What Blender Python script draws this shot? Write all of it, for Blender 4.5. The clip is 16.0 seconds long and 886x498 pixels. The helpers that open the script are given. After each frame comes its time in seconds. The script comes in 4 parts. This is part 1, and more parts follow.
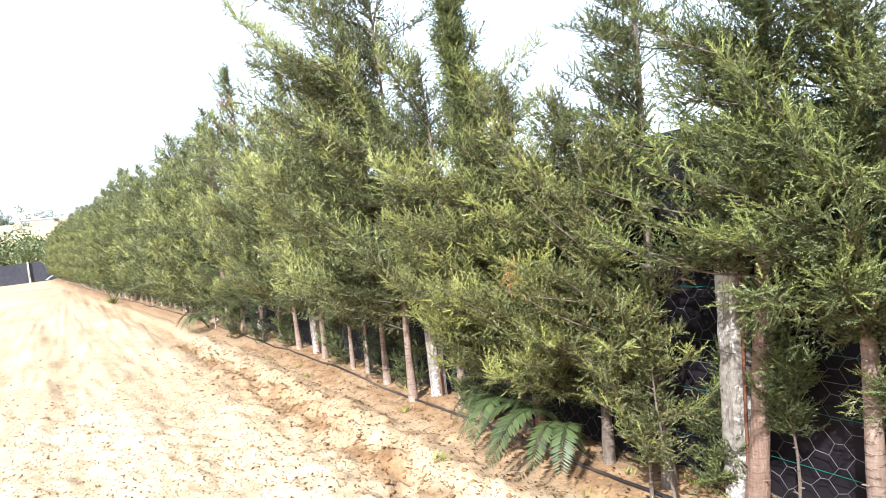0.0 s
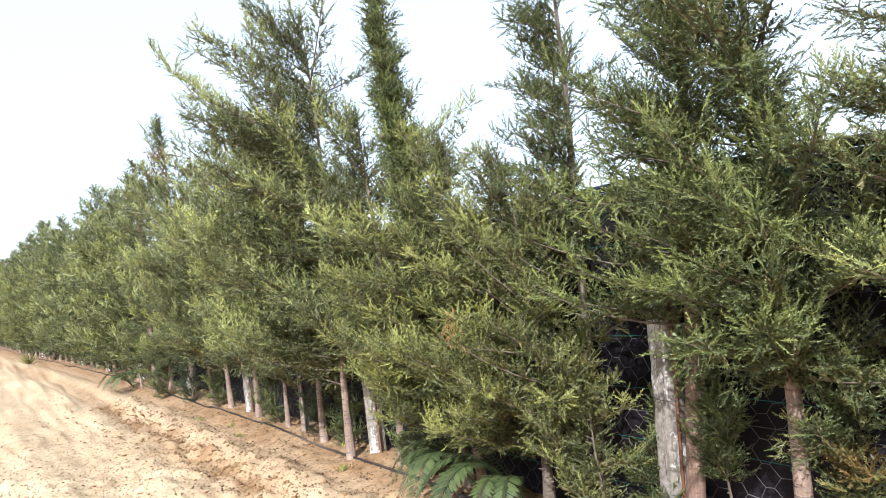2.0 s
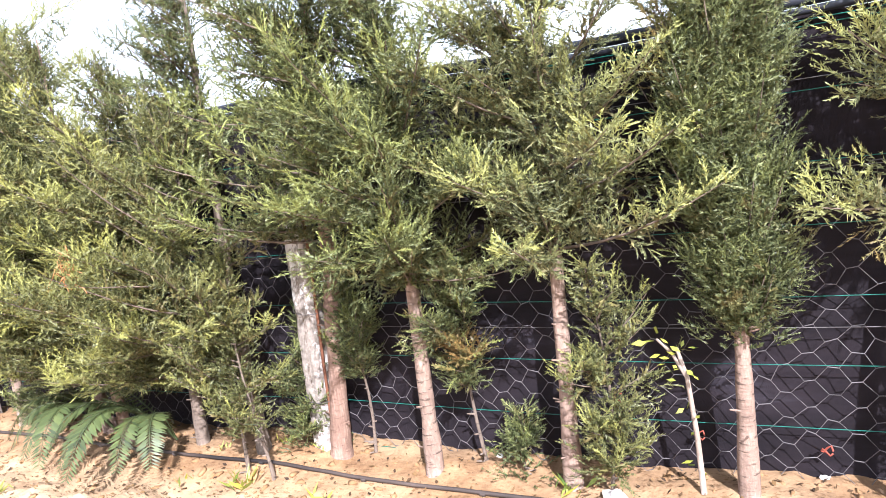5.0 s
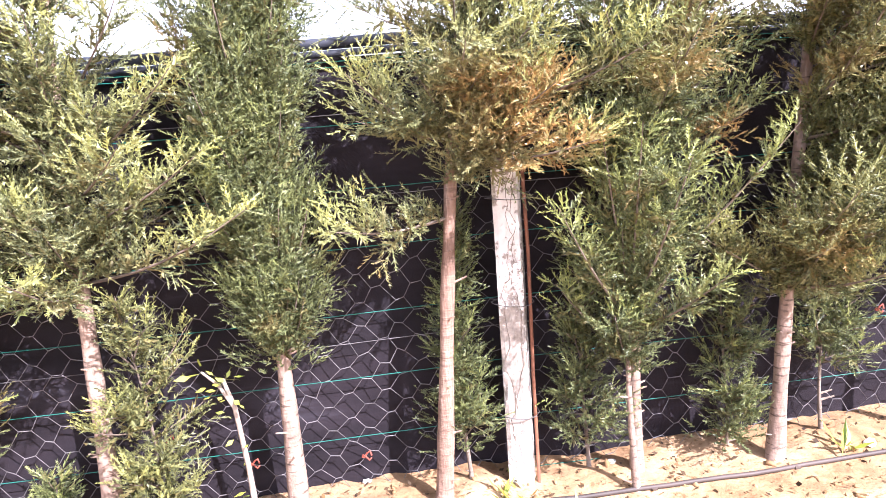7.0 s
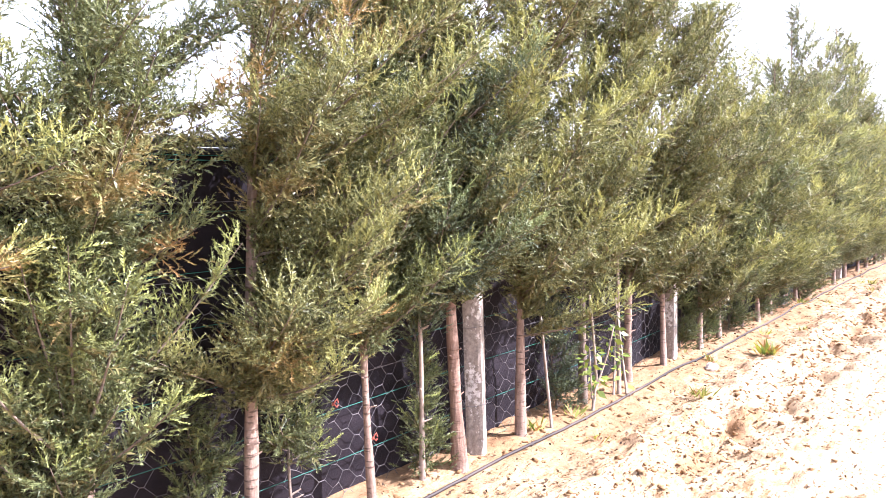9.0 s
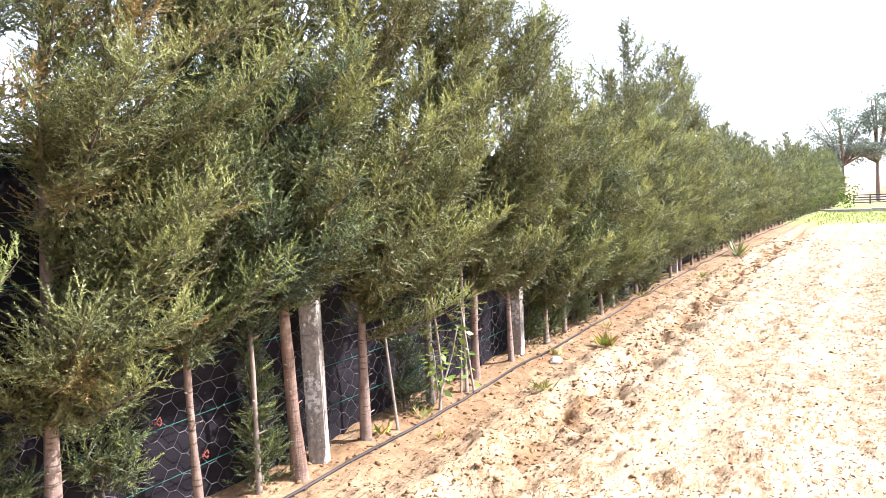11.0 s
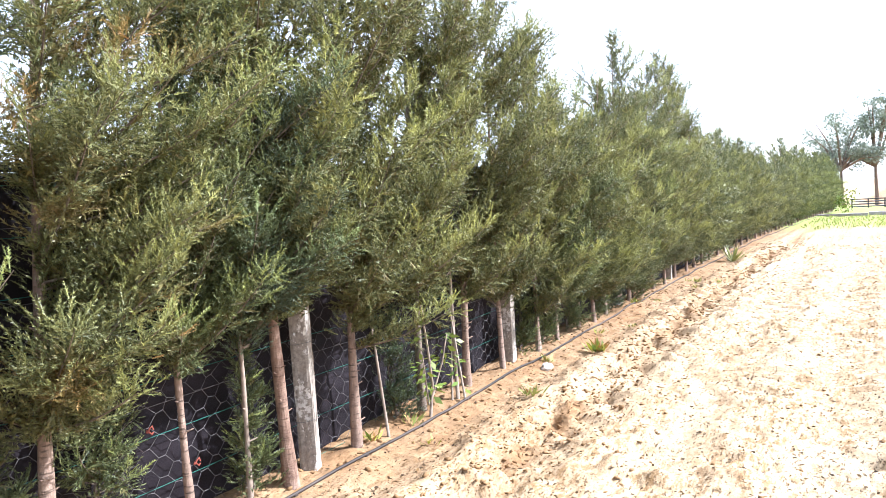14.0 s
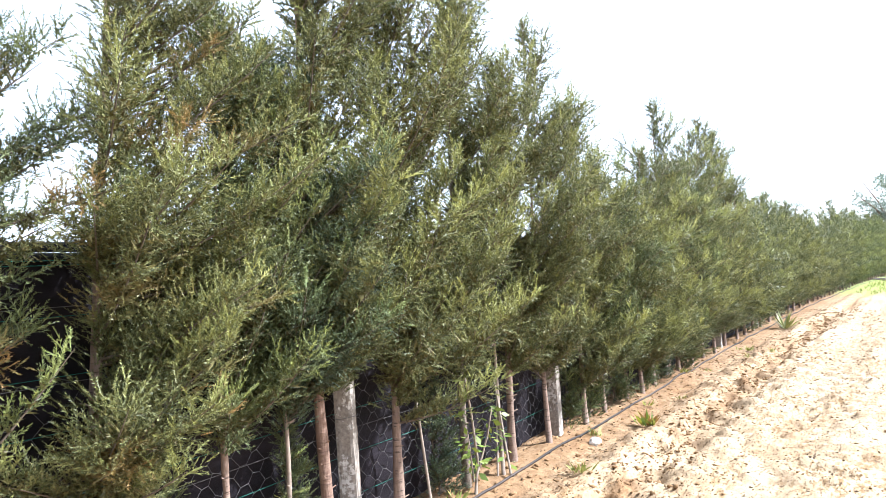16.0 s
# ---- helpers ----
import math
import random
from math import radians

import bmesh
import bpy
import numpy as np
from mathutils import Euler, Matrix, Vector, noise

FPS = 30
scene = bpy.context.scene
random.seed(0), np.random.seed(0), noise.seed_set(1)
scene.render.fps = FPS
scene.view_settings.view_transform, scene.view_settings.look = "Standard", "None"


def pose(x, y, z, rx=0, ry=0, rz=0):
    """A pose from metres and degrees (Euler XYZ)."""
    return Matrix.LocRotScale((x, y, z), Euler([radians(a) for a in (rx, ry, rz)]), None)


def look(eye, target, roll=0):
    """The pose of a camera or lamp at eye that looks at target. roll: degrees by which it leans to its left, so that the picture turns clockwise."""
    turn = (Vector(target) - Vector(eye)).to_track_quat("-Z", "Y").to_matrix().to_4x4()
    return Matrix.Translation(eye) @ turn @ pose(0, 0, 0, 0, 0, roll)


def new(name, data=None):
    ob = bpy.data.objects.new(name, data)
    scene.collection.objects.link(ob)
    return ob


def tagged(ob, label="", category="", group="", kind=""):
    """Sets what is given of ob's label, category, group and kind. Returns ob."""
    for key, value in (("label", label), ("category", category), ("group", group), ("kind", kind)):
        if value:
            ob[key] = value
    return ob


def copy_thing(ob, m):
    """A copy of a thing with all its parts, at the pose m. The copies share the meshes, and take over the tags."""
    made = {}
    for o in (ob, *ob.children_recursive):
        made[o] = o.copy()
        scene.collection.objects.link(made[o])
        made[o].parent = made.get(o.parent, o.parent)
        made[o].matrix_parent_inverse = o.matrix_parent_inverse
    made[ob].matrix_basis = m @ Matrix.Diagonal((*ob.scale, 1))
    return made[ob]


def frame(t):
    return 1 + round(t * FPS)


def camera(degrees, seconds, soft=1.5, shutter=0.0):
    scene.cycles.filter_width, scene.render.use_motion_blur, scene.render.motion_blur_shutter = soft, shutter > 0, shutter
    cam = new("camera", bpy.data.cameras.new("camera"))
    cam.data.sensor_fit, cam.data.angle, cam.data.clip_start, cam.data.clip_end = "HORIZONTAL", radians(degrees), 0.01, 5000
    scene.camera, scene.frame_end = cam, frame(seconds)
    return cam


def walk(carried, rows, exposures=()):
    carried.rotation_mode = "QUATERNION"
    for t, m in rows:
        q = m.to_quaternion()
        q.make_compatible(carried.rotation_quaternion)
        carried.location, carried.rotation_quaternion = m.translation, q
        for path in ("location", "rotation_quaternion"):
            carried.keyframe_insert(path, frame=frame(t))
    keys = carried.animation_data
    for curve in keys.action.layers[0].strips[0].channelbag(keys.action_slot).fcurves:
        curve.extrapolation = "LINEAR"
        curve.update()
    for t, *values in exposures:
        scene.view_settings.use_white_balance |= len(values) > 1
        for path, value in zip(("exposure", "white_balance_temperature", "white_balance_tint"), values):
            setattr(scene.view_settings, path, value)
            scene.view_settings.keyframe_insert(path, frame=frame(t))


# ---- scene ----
# ---- camera ----
cam = camera(66.99, 16.0, soft=0.8)
PATH = [
    (0.0, -0.036, 0.606, 1.579, 60.177, -2.952, 6.664),
    (0.5, -0.033, 0.605, 1.587, 57.244, -2.535, 6.526),
    (1.0, -0.039, 0.618, 1.606, 55.487, 1.772, 6.880),
    (1.5, -0.022, 0.597, 1.604, 54.465, 2.698, 6.960),
    (2.0, -0.035, 0.596, 1.583, 54.762, 0.844, 7.047),
    (2.5, -0.054, 0.604, 1.591, 55.270, -1.261, 7.731),
    (3.0, -0.052, 0.621, 1.589, 52.427, -2.940, 8.451),
    (3.5, -0.054, 0.615, 1.647, 44.912, -6.415, 9.596),
    (4.0, -0.057, 0.608, 1.657, 38.312, -7.947, 9.446),
    (4.2, -0.052, 0.618, 1.655, 35.783, -8.923, 9.060),
    (5.2, 0.030, 0.660, 1.590, 22.600, -10.600, 8.200),
    (6.3, 0.141, 0.697, 1.517, 9.595, -11.393, 6.671),
    (6.5, 0.145, 0.694, 1.493, 5.980, -10.648, 6.031),
    (7.0, 0.245, 0.735, 1.539, -7.444, -11.068, 4.349),
    (7.5, 0.338, 0.747, 1.583, -20.807, -8.277, 3.650),
    (8.0, 0.391, 0.747, 1.584, -31.058, -6.008, 2.559),
    (8.5, 0.433, 0.723, 1.607, -38.597, -5.347, 2.179),
    (9.0, 0.482, 0.734, 1.608, -47.355, -5.171, 1.674),
    (9.5, 0.579, 0.716, 1.599, -54.276, -4.963, 1.314),
    (9.7, 0.617, 0.710, 1.593, -56.856, -4.854, 0.829),
    (10.3, 0.640, 0.640, 1.590, -60.200, -4.700, 1.300),
    (11.0, 0.620, 0.530, 1.588, -57.900, -5.000, 2.600),
    (11.8, 0.597, 0.433, 1.586, -53.347, -5.595, 3.537),
    (12.0, 0.594, 0.418, 1.579, -52.497, -6.222, 3.486),
    (12.5, 0.597, 0.433, 1.572, -51.308, -7.253, 4.005),
    (13.0, 0.604, 0.453, 1.629, -52.085, -6.569, 3.087),
    (13.5, 0.600, 0.416, 1.632, -57.519, -4.278, 3.300),
    (14.0, 0.587, 0.398, 1.584, -57.860, -4.108, 3.456),
    (14.5, 0.582, 0.421, 1.586, -55.955, -4.616, 3.960),
    (15.0, 0.580, 0.399, 1.599, -55.354, -3.126, 3.528),
    (15.5, 0.587, 0.410, 1.605, -54.966, -1.965, 3.772),
    (16.0, 0.570, 0.414, 1.640, -54.391, 1.575, 3.715),
]
EXPOSURES = [(0, 1.35, 5730, 7), (1, 1.25, 5730, 7), (2, 0.98, 5730, 7), (3, 1.1, 5750, 9), (4.2, 1.6, 5730, 13), (6.3, 2.15, 5770, 23), (7.5, 2.52, 5780, 26), (8.5, 2.40, 5780, 26), (9.7, 2.1, 5770, 21), (11.8, 1.6, 5770, 12), (13.5, 1.73, 5620, 11), (16, 1.62, 5540, 8)]
walk(cam, [(t, pose(x, y, z, 90 + pitch, roll, yaw)) for t, x, y, z, yaw, pitch, roll in PATH], EXPOSURES)

# ---- daylight ----
SUN_AZIMUTH, SUN_HEIGHT = radians(143), radians(41)
world = bpy.data.worlds.new("daylight")
scene.world = world
world.use_nodes = True
wn = world.node_tree
sky = wn.nodes.new("ShaderNodeTexSky")
sky.sky_type, sky.sun_disc = "NISHITA", False
sky.sun_elevation, sky.sun_rotation = SUN_HEIGHT, SUN_AZIMUTH
sky.air_density, sky.dust_density, sky.ozone_density = 1.0, 2.0, 1.0
# a bright, hazy sky: the clear sky seen through an even veil of haze
veil = wn.nodes.new("ShaderNodeMix")
veil.data_type, veil.inputs[0].default_value = "RGBA", 0.72
veil.inputs[7].default_value = (4.3, 4.45, 4.6, 1)
wn.links.new(sky.outputs[0], veil.inputs[6])
wn.links.new(veil.outputs[2], wn.nodes["Background"].inputs[0])
wn.nodes["Background"].inputs[1].default_value = 0.155
sun = new("sun", bpy.data.lights.new("sun", "SUN"))
sun.data.energy, sun.data.angle, sun.data.color = 4.2, radians(0.6), (1.0, 0.965, 0.92)
toward = Vector((math.sin(SUN_AZIMUTH) * math.cos(SUN_HEIGHT), math.cos(SUN_AZIMUTH) * math.cos(SUN_HEIGHT), math.sin(SUN_HEIGHT)))
sun.matrix_world = look(toward * 60, (0, 0, 0))


# ---- materials ----
class Mat:
    """A small builder for node materials."""

    def __init__(self, name):
        self.m = bpy.data.materials.new(name)
        self.m.use_nodes = True
        self.t = self.m.node_tree
        self.b = self.t.nodes["Principled BSDF"]
        self.b.inputs["Specular IOR Level"].default_value = 0.3

    def n(self, kind, **values):
        node = self.t.nodes.new(kind)
        for k, val in values.items():
            node.inputs[k.replace("_", " ")].default_value = val
        return node

    def link(self, a, b):
        self.t.links.new(a, b)

    def coords(self, scale=(1, 1, 1)):
        c = self.n("ShaderNodeTexCoord")
        mp = self.n("ShaderNodeMapping", Scale=scale)
        self.link(c.outputs["Object"], mp.inputs[0])
        return mp.outputs[0]

    def noise(self, scale, detail=4.0, rough=0.55, stretch=(1, 1, 1)):
        nz = self.n("ShaderNodeTexNoise", Scale=scale, Detail=detail, Roughness=rough)
        self.link(self.coords(stretch), nz.inputs["Vector"])
        return nz.outputs[0]

    def ramp(self, fac, stops):
        r = self.n("ShaderNodeValToRGB")
        el = r.color_ramp.elements
        while len(el) < len(stops):
            el.new(0.5)
        for e, (p, c) in zip(el, stops):
            e.position, e.color = p, (*c, 1)
        self.link(fac, r.inputs[0])
        return r.outputs[0]

    def mix(self, fac, a, b, mode="MIX"):
        mx = self.t.nodes.new("ShaderNodeMix")
        mx.data_type, mx.blend_type = "RGBA", mode
        for src, i in ((fac, 0), (a, 6), (b, 7)):
            if isinstance(src, (int, float)):
                mx.inputs[i].default_value = src
            elif isinstance(src, tuple):
                mx.inputs[i].default_value = (*src, 1)
            else:
                self.link(src, mx.inputs[i])
        return mx.outputs[2]

    def attr(self, name):
        at = self.n("ShaderNodeAttribute")
        at.attribute_name = name
        return at.outputs["Fac"]

    def island(self):
        return self.n("ShaderNodeNewGeometry").outputs["Random Per Island"]

    def object_random(self):
        return self.n("ShaderNodeObjectInfo").outputs["Random"]

    def bump(self, height, strength, distance):
        bp = self.n("ShaderNodeBump", Strength=strength, Distance=distance)
        self.link(height, bp.inputs["Height"])
        self.link(bp.outputs[0], self.b.inputs["Normal"])

    def colour(self, c):
        if isinstance(c, tuple):
            self.b.inputs["Base Color"].default_value = (*c, 1)
        else:
            self.link(c, self.b.inputs["Base Color"])

    def rough(self, r):
        self.b.inputs["Roughness"].default_value = r

    def leafy(self, colour, amount=0.3):
        """Lets part of the light through, as thin leaves do."""
        tr = self.n("ShaderNodeBsdfTranslucent")
        mx = self.n("ShaderNodeMixShader", Fac=amount)
        self.link(colour, tr.inputs[0])
        self.link(self.b.outputs[0], mx.inputs[1])
        self.link(tr.outputs[0], mx.inputs[2])
        self.link(mx.outputs[0], self.t.nodes["Material Output"].inputs[0])


def two_scale(name, a, b, big, small, rough=0.9, bump=0.4, depth=0.01, stretch=(1, 1, 1)):
    """Two colours mixed by a broad and a fine noise, with relief."""
    m = Mat(name)
    f = m.mix(0.45, m.noise(big, 4, 0.6, stretch), m.noise(small, 5, 0.65, stretch))
    m.colour(m.ramp(f, [(0.32, a), (0.68, b)]))
    m.rough(rough)
    m.bump(m.noise(small, 6, 0.65, stretch), bump, depth)
    return m.m


def foliage(name, dark, light, young, dry=(0.34, 0.190, 0.062)):
    m = Mat(name)
    f = m.mix(0.68, m.noise(2.2, 3, 0.5), m.island())
    c = m.ramp(f, [(0.2, dark), (0.8, light)])
    # yellow-green new growth, with the sunlit look of the tips mixed in
    c = m.mix(m.attr("young"), c, young)
    c = m.mix(m.attr("dry"), c, dry)
    m.colour(c)
    m.rough(0.5)
    m.b.inputs["Specular IOR Level"].default_value = 0.45
    m.leafy(c, 0.20)
    return m.m


def soil_material():
    m = Mat("sandy_soil")
    broad = m.noise(0.35, 4, 0.6)
    fine = m.noise(9.0, 6, 0.7)
    f = m.mix(0.42, broad, fine)
    c = m.ramp(f, [(0.30, (0.34, 0.225, 0.125)), (0.48, (0.48, 0.345, 0.21)), (0.68, (0.58, 0.45, 0.30))])
    # ochre crumbs drawn out along the tilling
    crumb = m.noise(19, 6, 0.75, (0.5, 1.2, 1))
    drift = m.ramp(m.noise(1.1, 4, 0.65, (0.35, 1.5, 1)), [(0.36, (0, 0, 0)), (0.56, (0.9, 0.9, 0.9))])
    mask = m.mix(1.0, m.mix(1.0, m.ramp(crumb, [(0.47, (0, 0, 0)), (0.58, (1, 1, 1))]), drift, "MULTIPLY"), m.attr("crumbs"), "MULTIPLY")
    c = m.mix(mask, c, (0.23, 0.130, 0.052))
    fleck = m.ramp(m.noise(46, 3, 0.6, (0.6, 1.2, 1)), [(0.575, (0, 0, 0)), (0.63, (0.9, 0.9, 0.9))])
    c = m.mix(fleck, c, (0.085, 0.050, 0.026))
    # the bank, furrow and some streaks turn a darker ochre
    c = m.mix(m.attr("ochre_soil"), c, m.ramp(fine, [(0.35, (0.145, 0.072, 0.030)), (0.65, (0.32, 0.185, 0.088))]))
    c = m.mix(m.attr("green"), c, (0.27, 0.30, 0.08))
    m.colour(c)
    m.rough(0.95)
    m.bump(m.mix(0.5, m.noise(26, 5, 0.7), m.noise(7, 4, 0.6)), 0.7, 0.03)
    return m.m


SOIL = soil_material()
CLOD = two_scale("soil_clod", (0.15, 0.078, 0.030), (0.34, 0.205, 0.10), 9, 60)
def limewash_material(name, bare):
    """White limewash over grey concrete, crazed and flaked off in patches; bare: how much of it has gone."""
    m = Mat(name)
    under = m.ramp(m.noise(40, 5, 0.65), [(0.3, (0.16, 0.135, 0.11)), (0.7, (0.35, 0.30, 0.255))])
    wash = m.ramp(m.noise(9, 4, 0.6), [(0.3, (0.46, 0.42, 0.38)), (0.7, (0.72, 0.68, 0.63))])
    gone = m.ramp(m.mix(0.4, m.noise(6, 4, 0.6, (1, 1, 0.35)), m.noise(34, 4, 0.7)), [(0.50 - 0.22 * bare, (1, 1, 1)), (0.54 - 0.22 * bare, (0, 0, 0))] if bare < 0.5 else [(0.42 + 0.1 * bare, (1, 1, 1)), (0.46 + 0.1 * bare, (0, 0, 0))])
    m.colour(m.mix(gone, wash, under))
    m.rough(0.9)
    m.bump(m.mix(0.5, gone, m.noise(45, 5, 0.65)), 0.6, 0.006)
    return m.m


LIMEWASH = limewash_material("flaking_limewash", 0.12)
WORN_WASH = limewash_material("worn_limewash", 0.85)
RUST = two_scale("rusty_steel", (0.09, 0.035, 0.02), (0.20, 0.08, 0.04), 8, 60, 0.8, 0.4, 0.003)
def bark_material(name, dark, mid, pale, fibre, bands, relief):
    """Bark: long fibres, patches that have peeled pale, and rings of pores."""
    m = Mat(name)
    f = m.mix(0.5, m.noise(7, 4, 0.6, (1, 1, 0.6)), m.noise(30, 5, 0.7, fibre))
    c = m.ramp(f, [(0.30, dark), (0.52, mid), (0.72, pale)])
    ring = m.noise(24, 3, 0.6, (0.55, 0.55, 3.2))
    c = m.mix(m.ramp(ring, [(0.56, (0, 0, 0)), (0.66, (bands, bands, bands))]), c, tuple(v * 0.35 for v in dark))
    m.colour(c)
    m.rough(0.9)
    m.bump(m.mix(0.5, m.noise(30, 5, 0.7, fibre), ring), relief, 0.012)
    return m.m


BARK = bark_material("smooth_pinkish_bark", (0.12, 0.080, 0.060), (0.255, 0.175, 0.132), (0.42, 0.32, 0.25), (2, 2, 0.7), 0.75, 0.7)
BARK_RED = bark_material("peeling_reddish_bark", (0.095, 0.052, 0.036), (0.23, 0.145, 0.105), (0.41, 0.30, 0.23), (3.0, 3.0, 0.3), 0.4, 1.0)
BARK_DARK = bark_material("grey_brown_bark", (0.085, 0.065, 0.050), (0.17, 0.13, 0.10), (0.28, 0.22, 0.17), (2.2, 2.2, 0.5), 0.5, 0.8)
STICK = two_scale("pale_bare_stick", (0.17, 0.125, 0.095), (0.36, 0.285, 0.225), 7, 40, 0.85, 0.4, 0.004)
GREEN = foliage("cypress_green", (0.036, 0.047, 0.017), (0.165, 0.184, 0.07), (0.33, 0.36, 0.095))
OLIVE = foliage("cypress_olive_green", (0.047, 0.053, 0.019), (0.21, 0.214, 0.077), (0.39, 0.39, 0.105))
BLUE = foliage("cypress_blue_green", (0.025, 0.037, 0.021), (0.11, 0.138, 0.068), (0.22, 0.27, 0.09))
PALE = foliage("cypress_pale_green", (0.053, 0.062, 0.028), (0.226, 0.237, 0.098), (0.44, 0.45, 0.14))
BROADLEAF = foliage("broad_leaf_green", (0.06, 0.11, 0.02), (0.16, 0.24, 0.05), (0.42, 0.42, 0.06))
FERN = foliage("fern_green", (0.030, 0.044, 0.016), (0.080, 0.108, 0.040), (0.14, 0.17, 0.05))
# grey-green made paler, so the haze of distance lies in the leaf colour
FAR_LEAF = foliage("hazed_grey_green_leaf", (0.16, 0.19, 0.155), (0.31, 0.345, 0.285), (0.36, 0.39, 0.29))
FAR_BUSH = foliage("far_olive_bush", (0.07, 0.095, 0.04), (0.18, 0.20, 0.08), (0.26, 0.26, 0.10))


def net_material():
    m = Mat("black_shade_net")
    streak = m.noise(2.2, 5, 0.65, (0.5, 1, 2.4))
    c = m.ramp(streak, [(0.35, (0.008, 0.006, 0.008)), (0.60, (0.018, 0.0135, 0.017)), (0.85, (0.050, 0.046, 0.058))])
    m.colour(c)
    m.rough(0.72)
    m.b.inputs["Specular IOR Level"].default_value = 0.2
    weave = m.n("ShaderNodeTexWave", Scale=180.0, Distortion=0.4)
    m.link(m.coords(), weave.inputs["Vector"])
    m.bump(m.mix(0.75, weave.outputs["Fac"], m.noise(3.0, 4, 0.6)), 0.35, 0.02)
    return m.m


def plain(name, colour, rough=0.6, metal=0.0, vary=0.25, scale=30.0):
    m = Mat(name)
    f = m.noise(scale, 4, 0.6)
    m.colour(m.ramp(f, [(0.3, tuple(v * (1 - vary) for v in colour)), (0.7, tuple(min(1, v * (1 + vary)) for v in colour))]))
    m.rough(rough)
    m.b.inputs["Metallic"].default_value = metal
    return m.m


NET = net_material()
ROLL = plain("rolled_net_edge", (0.022, 0.024, 0.032), 0.5, vary=0.5, scale=12)
MESH_WIRE = plain("galvanised_wire", (0.115, 0.105, 0.104), 0.7, 0.1, 0.5, 14)
GREEN_WIRE = plain("green_coated_wire", (0.010, 0.125, 0.095), 0.45)
PIPE = Mat("black_polythene_pipe")
PIPE.colour(PIPE.ramp(PIPE.noise(0.7, 4, 0.6), [(0.40, (0.020, 0.016, 0.015)), (0.62, (0.085, 0.062, 0.05))]))
PIPE.rough(0.6)
PIPE = PIPE.m
LITTER = Mat("dry_leaf_litter")
LITTER.colour(LITTER.ramp(LITTER.island(), [(0.0, (0.035, 0.022, 0.014)), (0.5, (0.08, 0.045, 0.019)), (1.0, (0.18, 0.105, 0.043))]))
LITTER.rough(0.9)
LITTER = LITTER.m
STONE = two_scale("pale_stone", (0.55, 0.50, 0.45), (0.78, 0.74, 0.68), 8, 40)
DRY = plain("dead_orange_twig", (0.42, 0.21, 0.085), 0.9, vary=0.4, scale=40)
FLOWER = plain("red_plastic_scrap", (0.22, 0.05, 0.03), 0.6)
HILL = two_scale("dry_grass_hillside", (0.40, 0.27, 0.15), (0.60, 0.43, 0.25), 0.02, 0.5, 0.95, 0.2, 0.3)
WALLM = two_scale("far_grey_wall", (0.035, 0.036, 0.045), (0.075, 0.072, 0.085), 0.4, 4, 0.9, 0.2, 0.02)
LOW_WALL = two_scale("far_purplish_stone", (0.20, 0.17, 0.19), (0.42, 0.37, 0.40), 0.8, 5, 0.9, 0.4, 0.04)
ROOFM = plain("far_pale_roof", (0.62, 0.56, 0.50), 0.8, vary=0.1, scale=1)
GRASS = foliage("grass_green", (0.16, 0.19, 0.05), (0.30, 0.34, 0.08), (0.40, 0.40, 0.11))

# ---- mesh helpers ----
rng = np.random.default_rng(11)


class Build:
    """Collects vertices and faces for one mesh."""

    def __init__(self):
        self.v, self.f = [], []

    def add(self, verts, faces):
        k = len(self.v)
        self.v.extend(tuple(p) for p in verts)
        self.f.extend(tuple(i + k for i in f) for f in faces)

    def tube(self, pts, radii, sides=8, cap=True):
        """A round tube along points, of changing radius."""
        pts = [Vector(p) for p in pts]
        rings, n = [], len(pts)
        ref = Vector((0.31, 0.83, 0.46))
        for i, p in enumerate(pts):
            d = (pts[min(i + 1, n - 1)] - pts[max(i - 1, 0)]).normalized()
            if abs(d.dot(ref)) > 0.97:
                ref = Vector((0.9, -0.2, 0.4))
            a = d.cross(ref).normalized()
            b = d.cross(a)
            r = radii[i] if hasattr(radii, "__len__") else radii
            rings.extend(p + (a * math.cos(2 * math.pi * s / sides) + b * math.sin(2 * math.pi * s / sides)) * r for s in range(sides))
        faces = [(i * sides + s, i * sides + (s + 1) % sides, (i + 1) * sides + (s + 1) % sides, (i + 1) * sides + s) for i in range(n - 1) for s in range(sides)]
        if cap:
            faces += [tuple(range(sides)), tuple(range((n - 1) * sides, n * sides))]
        self.add(rings, faces)

    def box(self, lo, hi):
        x0, y0, z0 = lo
        x1, y1, z1 = hi
        self.add([(x, y, z) for x in (x0, x1) for y in (y0, y1) for z in (z0, z1)],
                 [(0, 1, 3, 2), (4, 6, 7, 5), (0, 4, 5, 1), (2, 3, 7, 6), (0, 2, 6, 4), (1, 5, 7, 3)])

    def mesh(self, name, material, smooth=True):
        me = bpy.data.meshes.new(name)
        me.from_pydata(self.v, [], self.f)
        me.materials.append(material)
        me.validate()
        if smooth:
            me.polygons.foreach_set("use_smooth", [True] * len(me.polygons))
        me.update()
        return me


def part(name, data, parent, label=""):
    ob = new(name, data)
    ob.parent = parent
    return tagged(ob, label)


def thing(name, label, category, group="", kind="", at=(0, 0, 0), data=None):
    ob = new(name, data)
    ob.location = at
    return tagged(ob, label, category, group, kind)


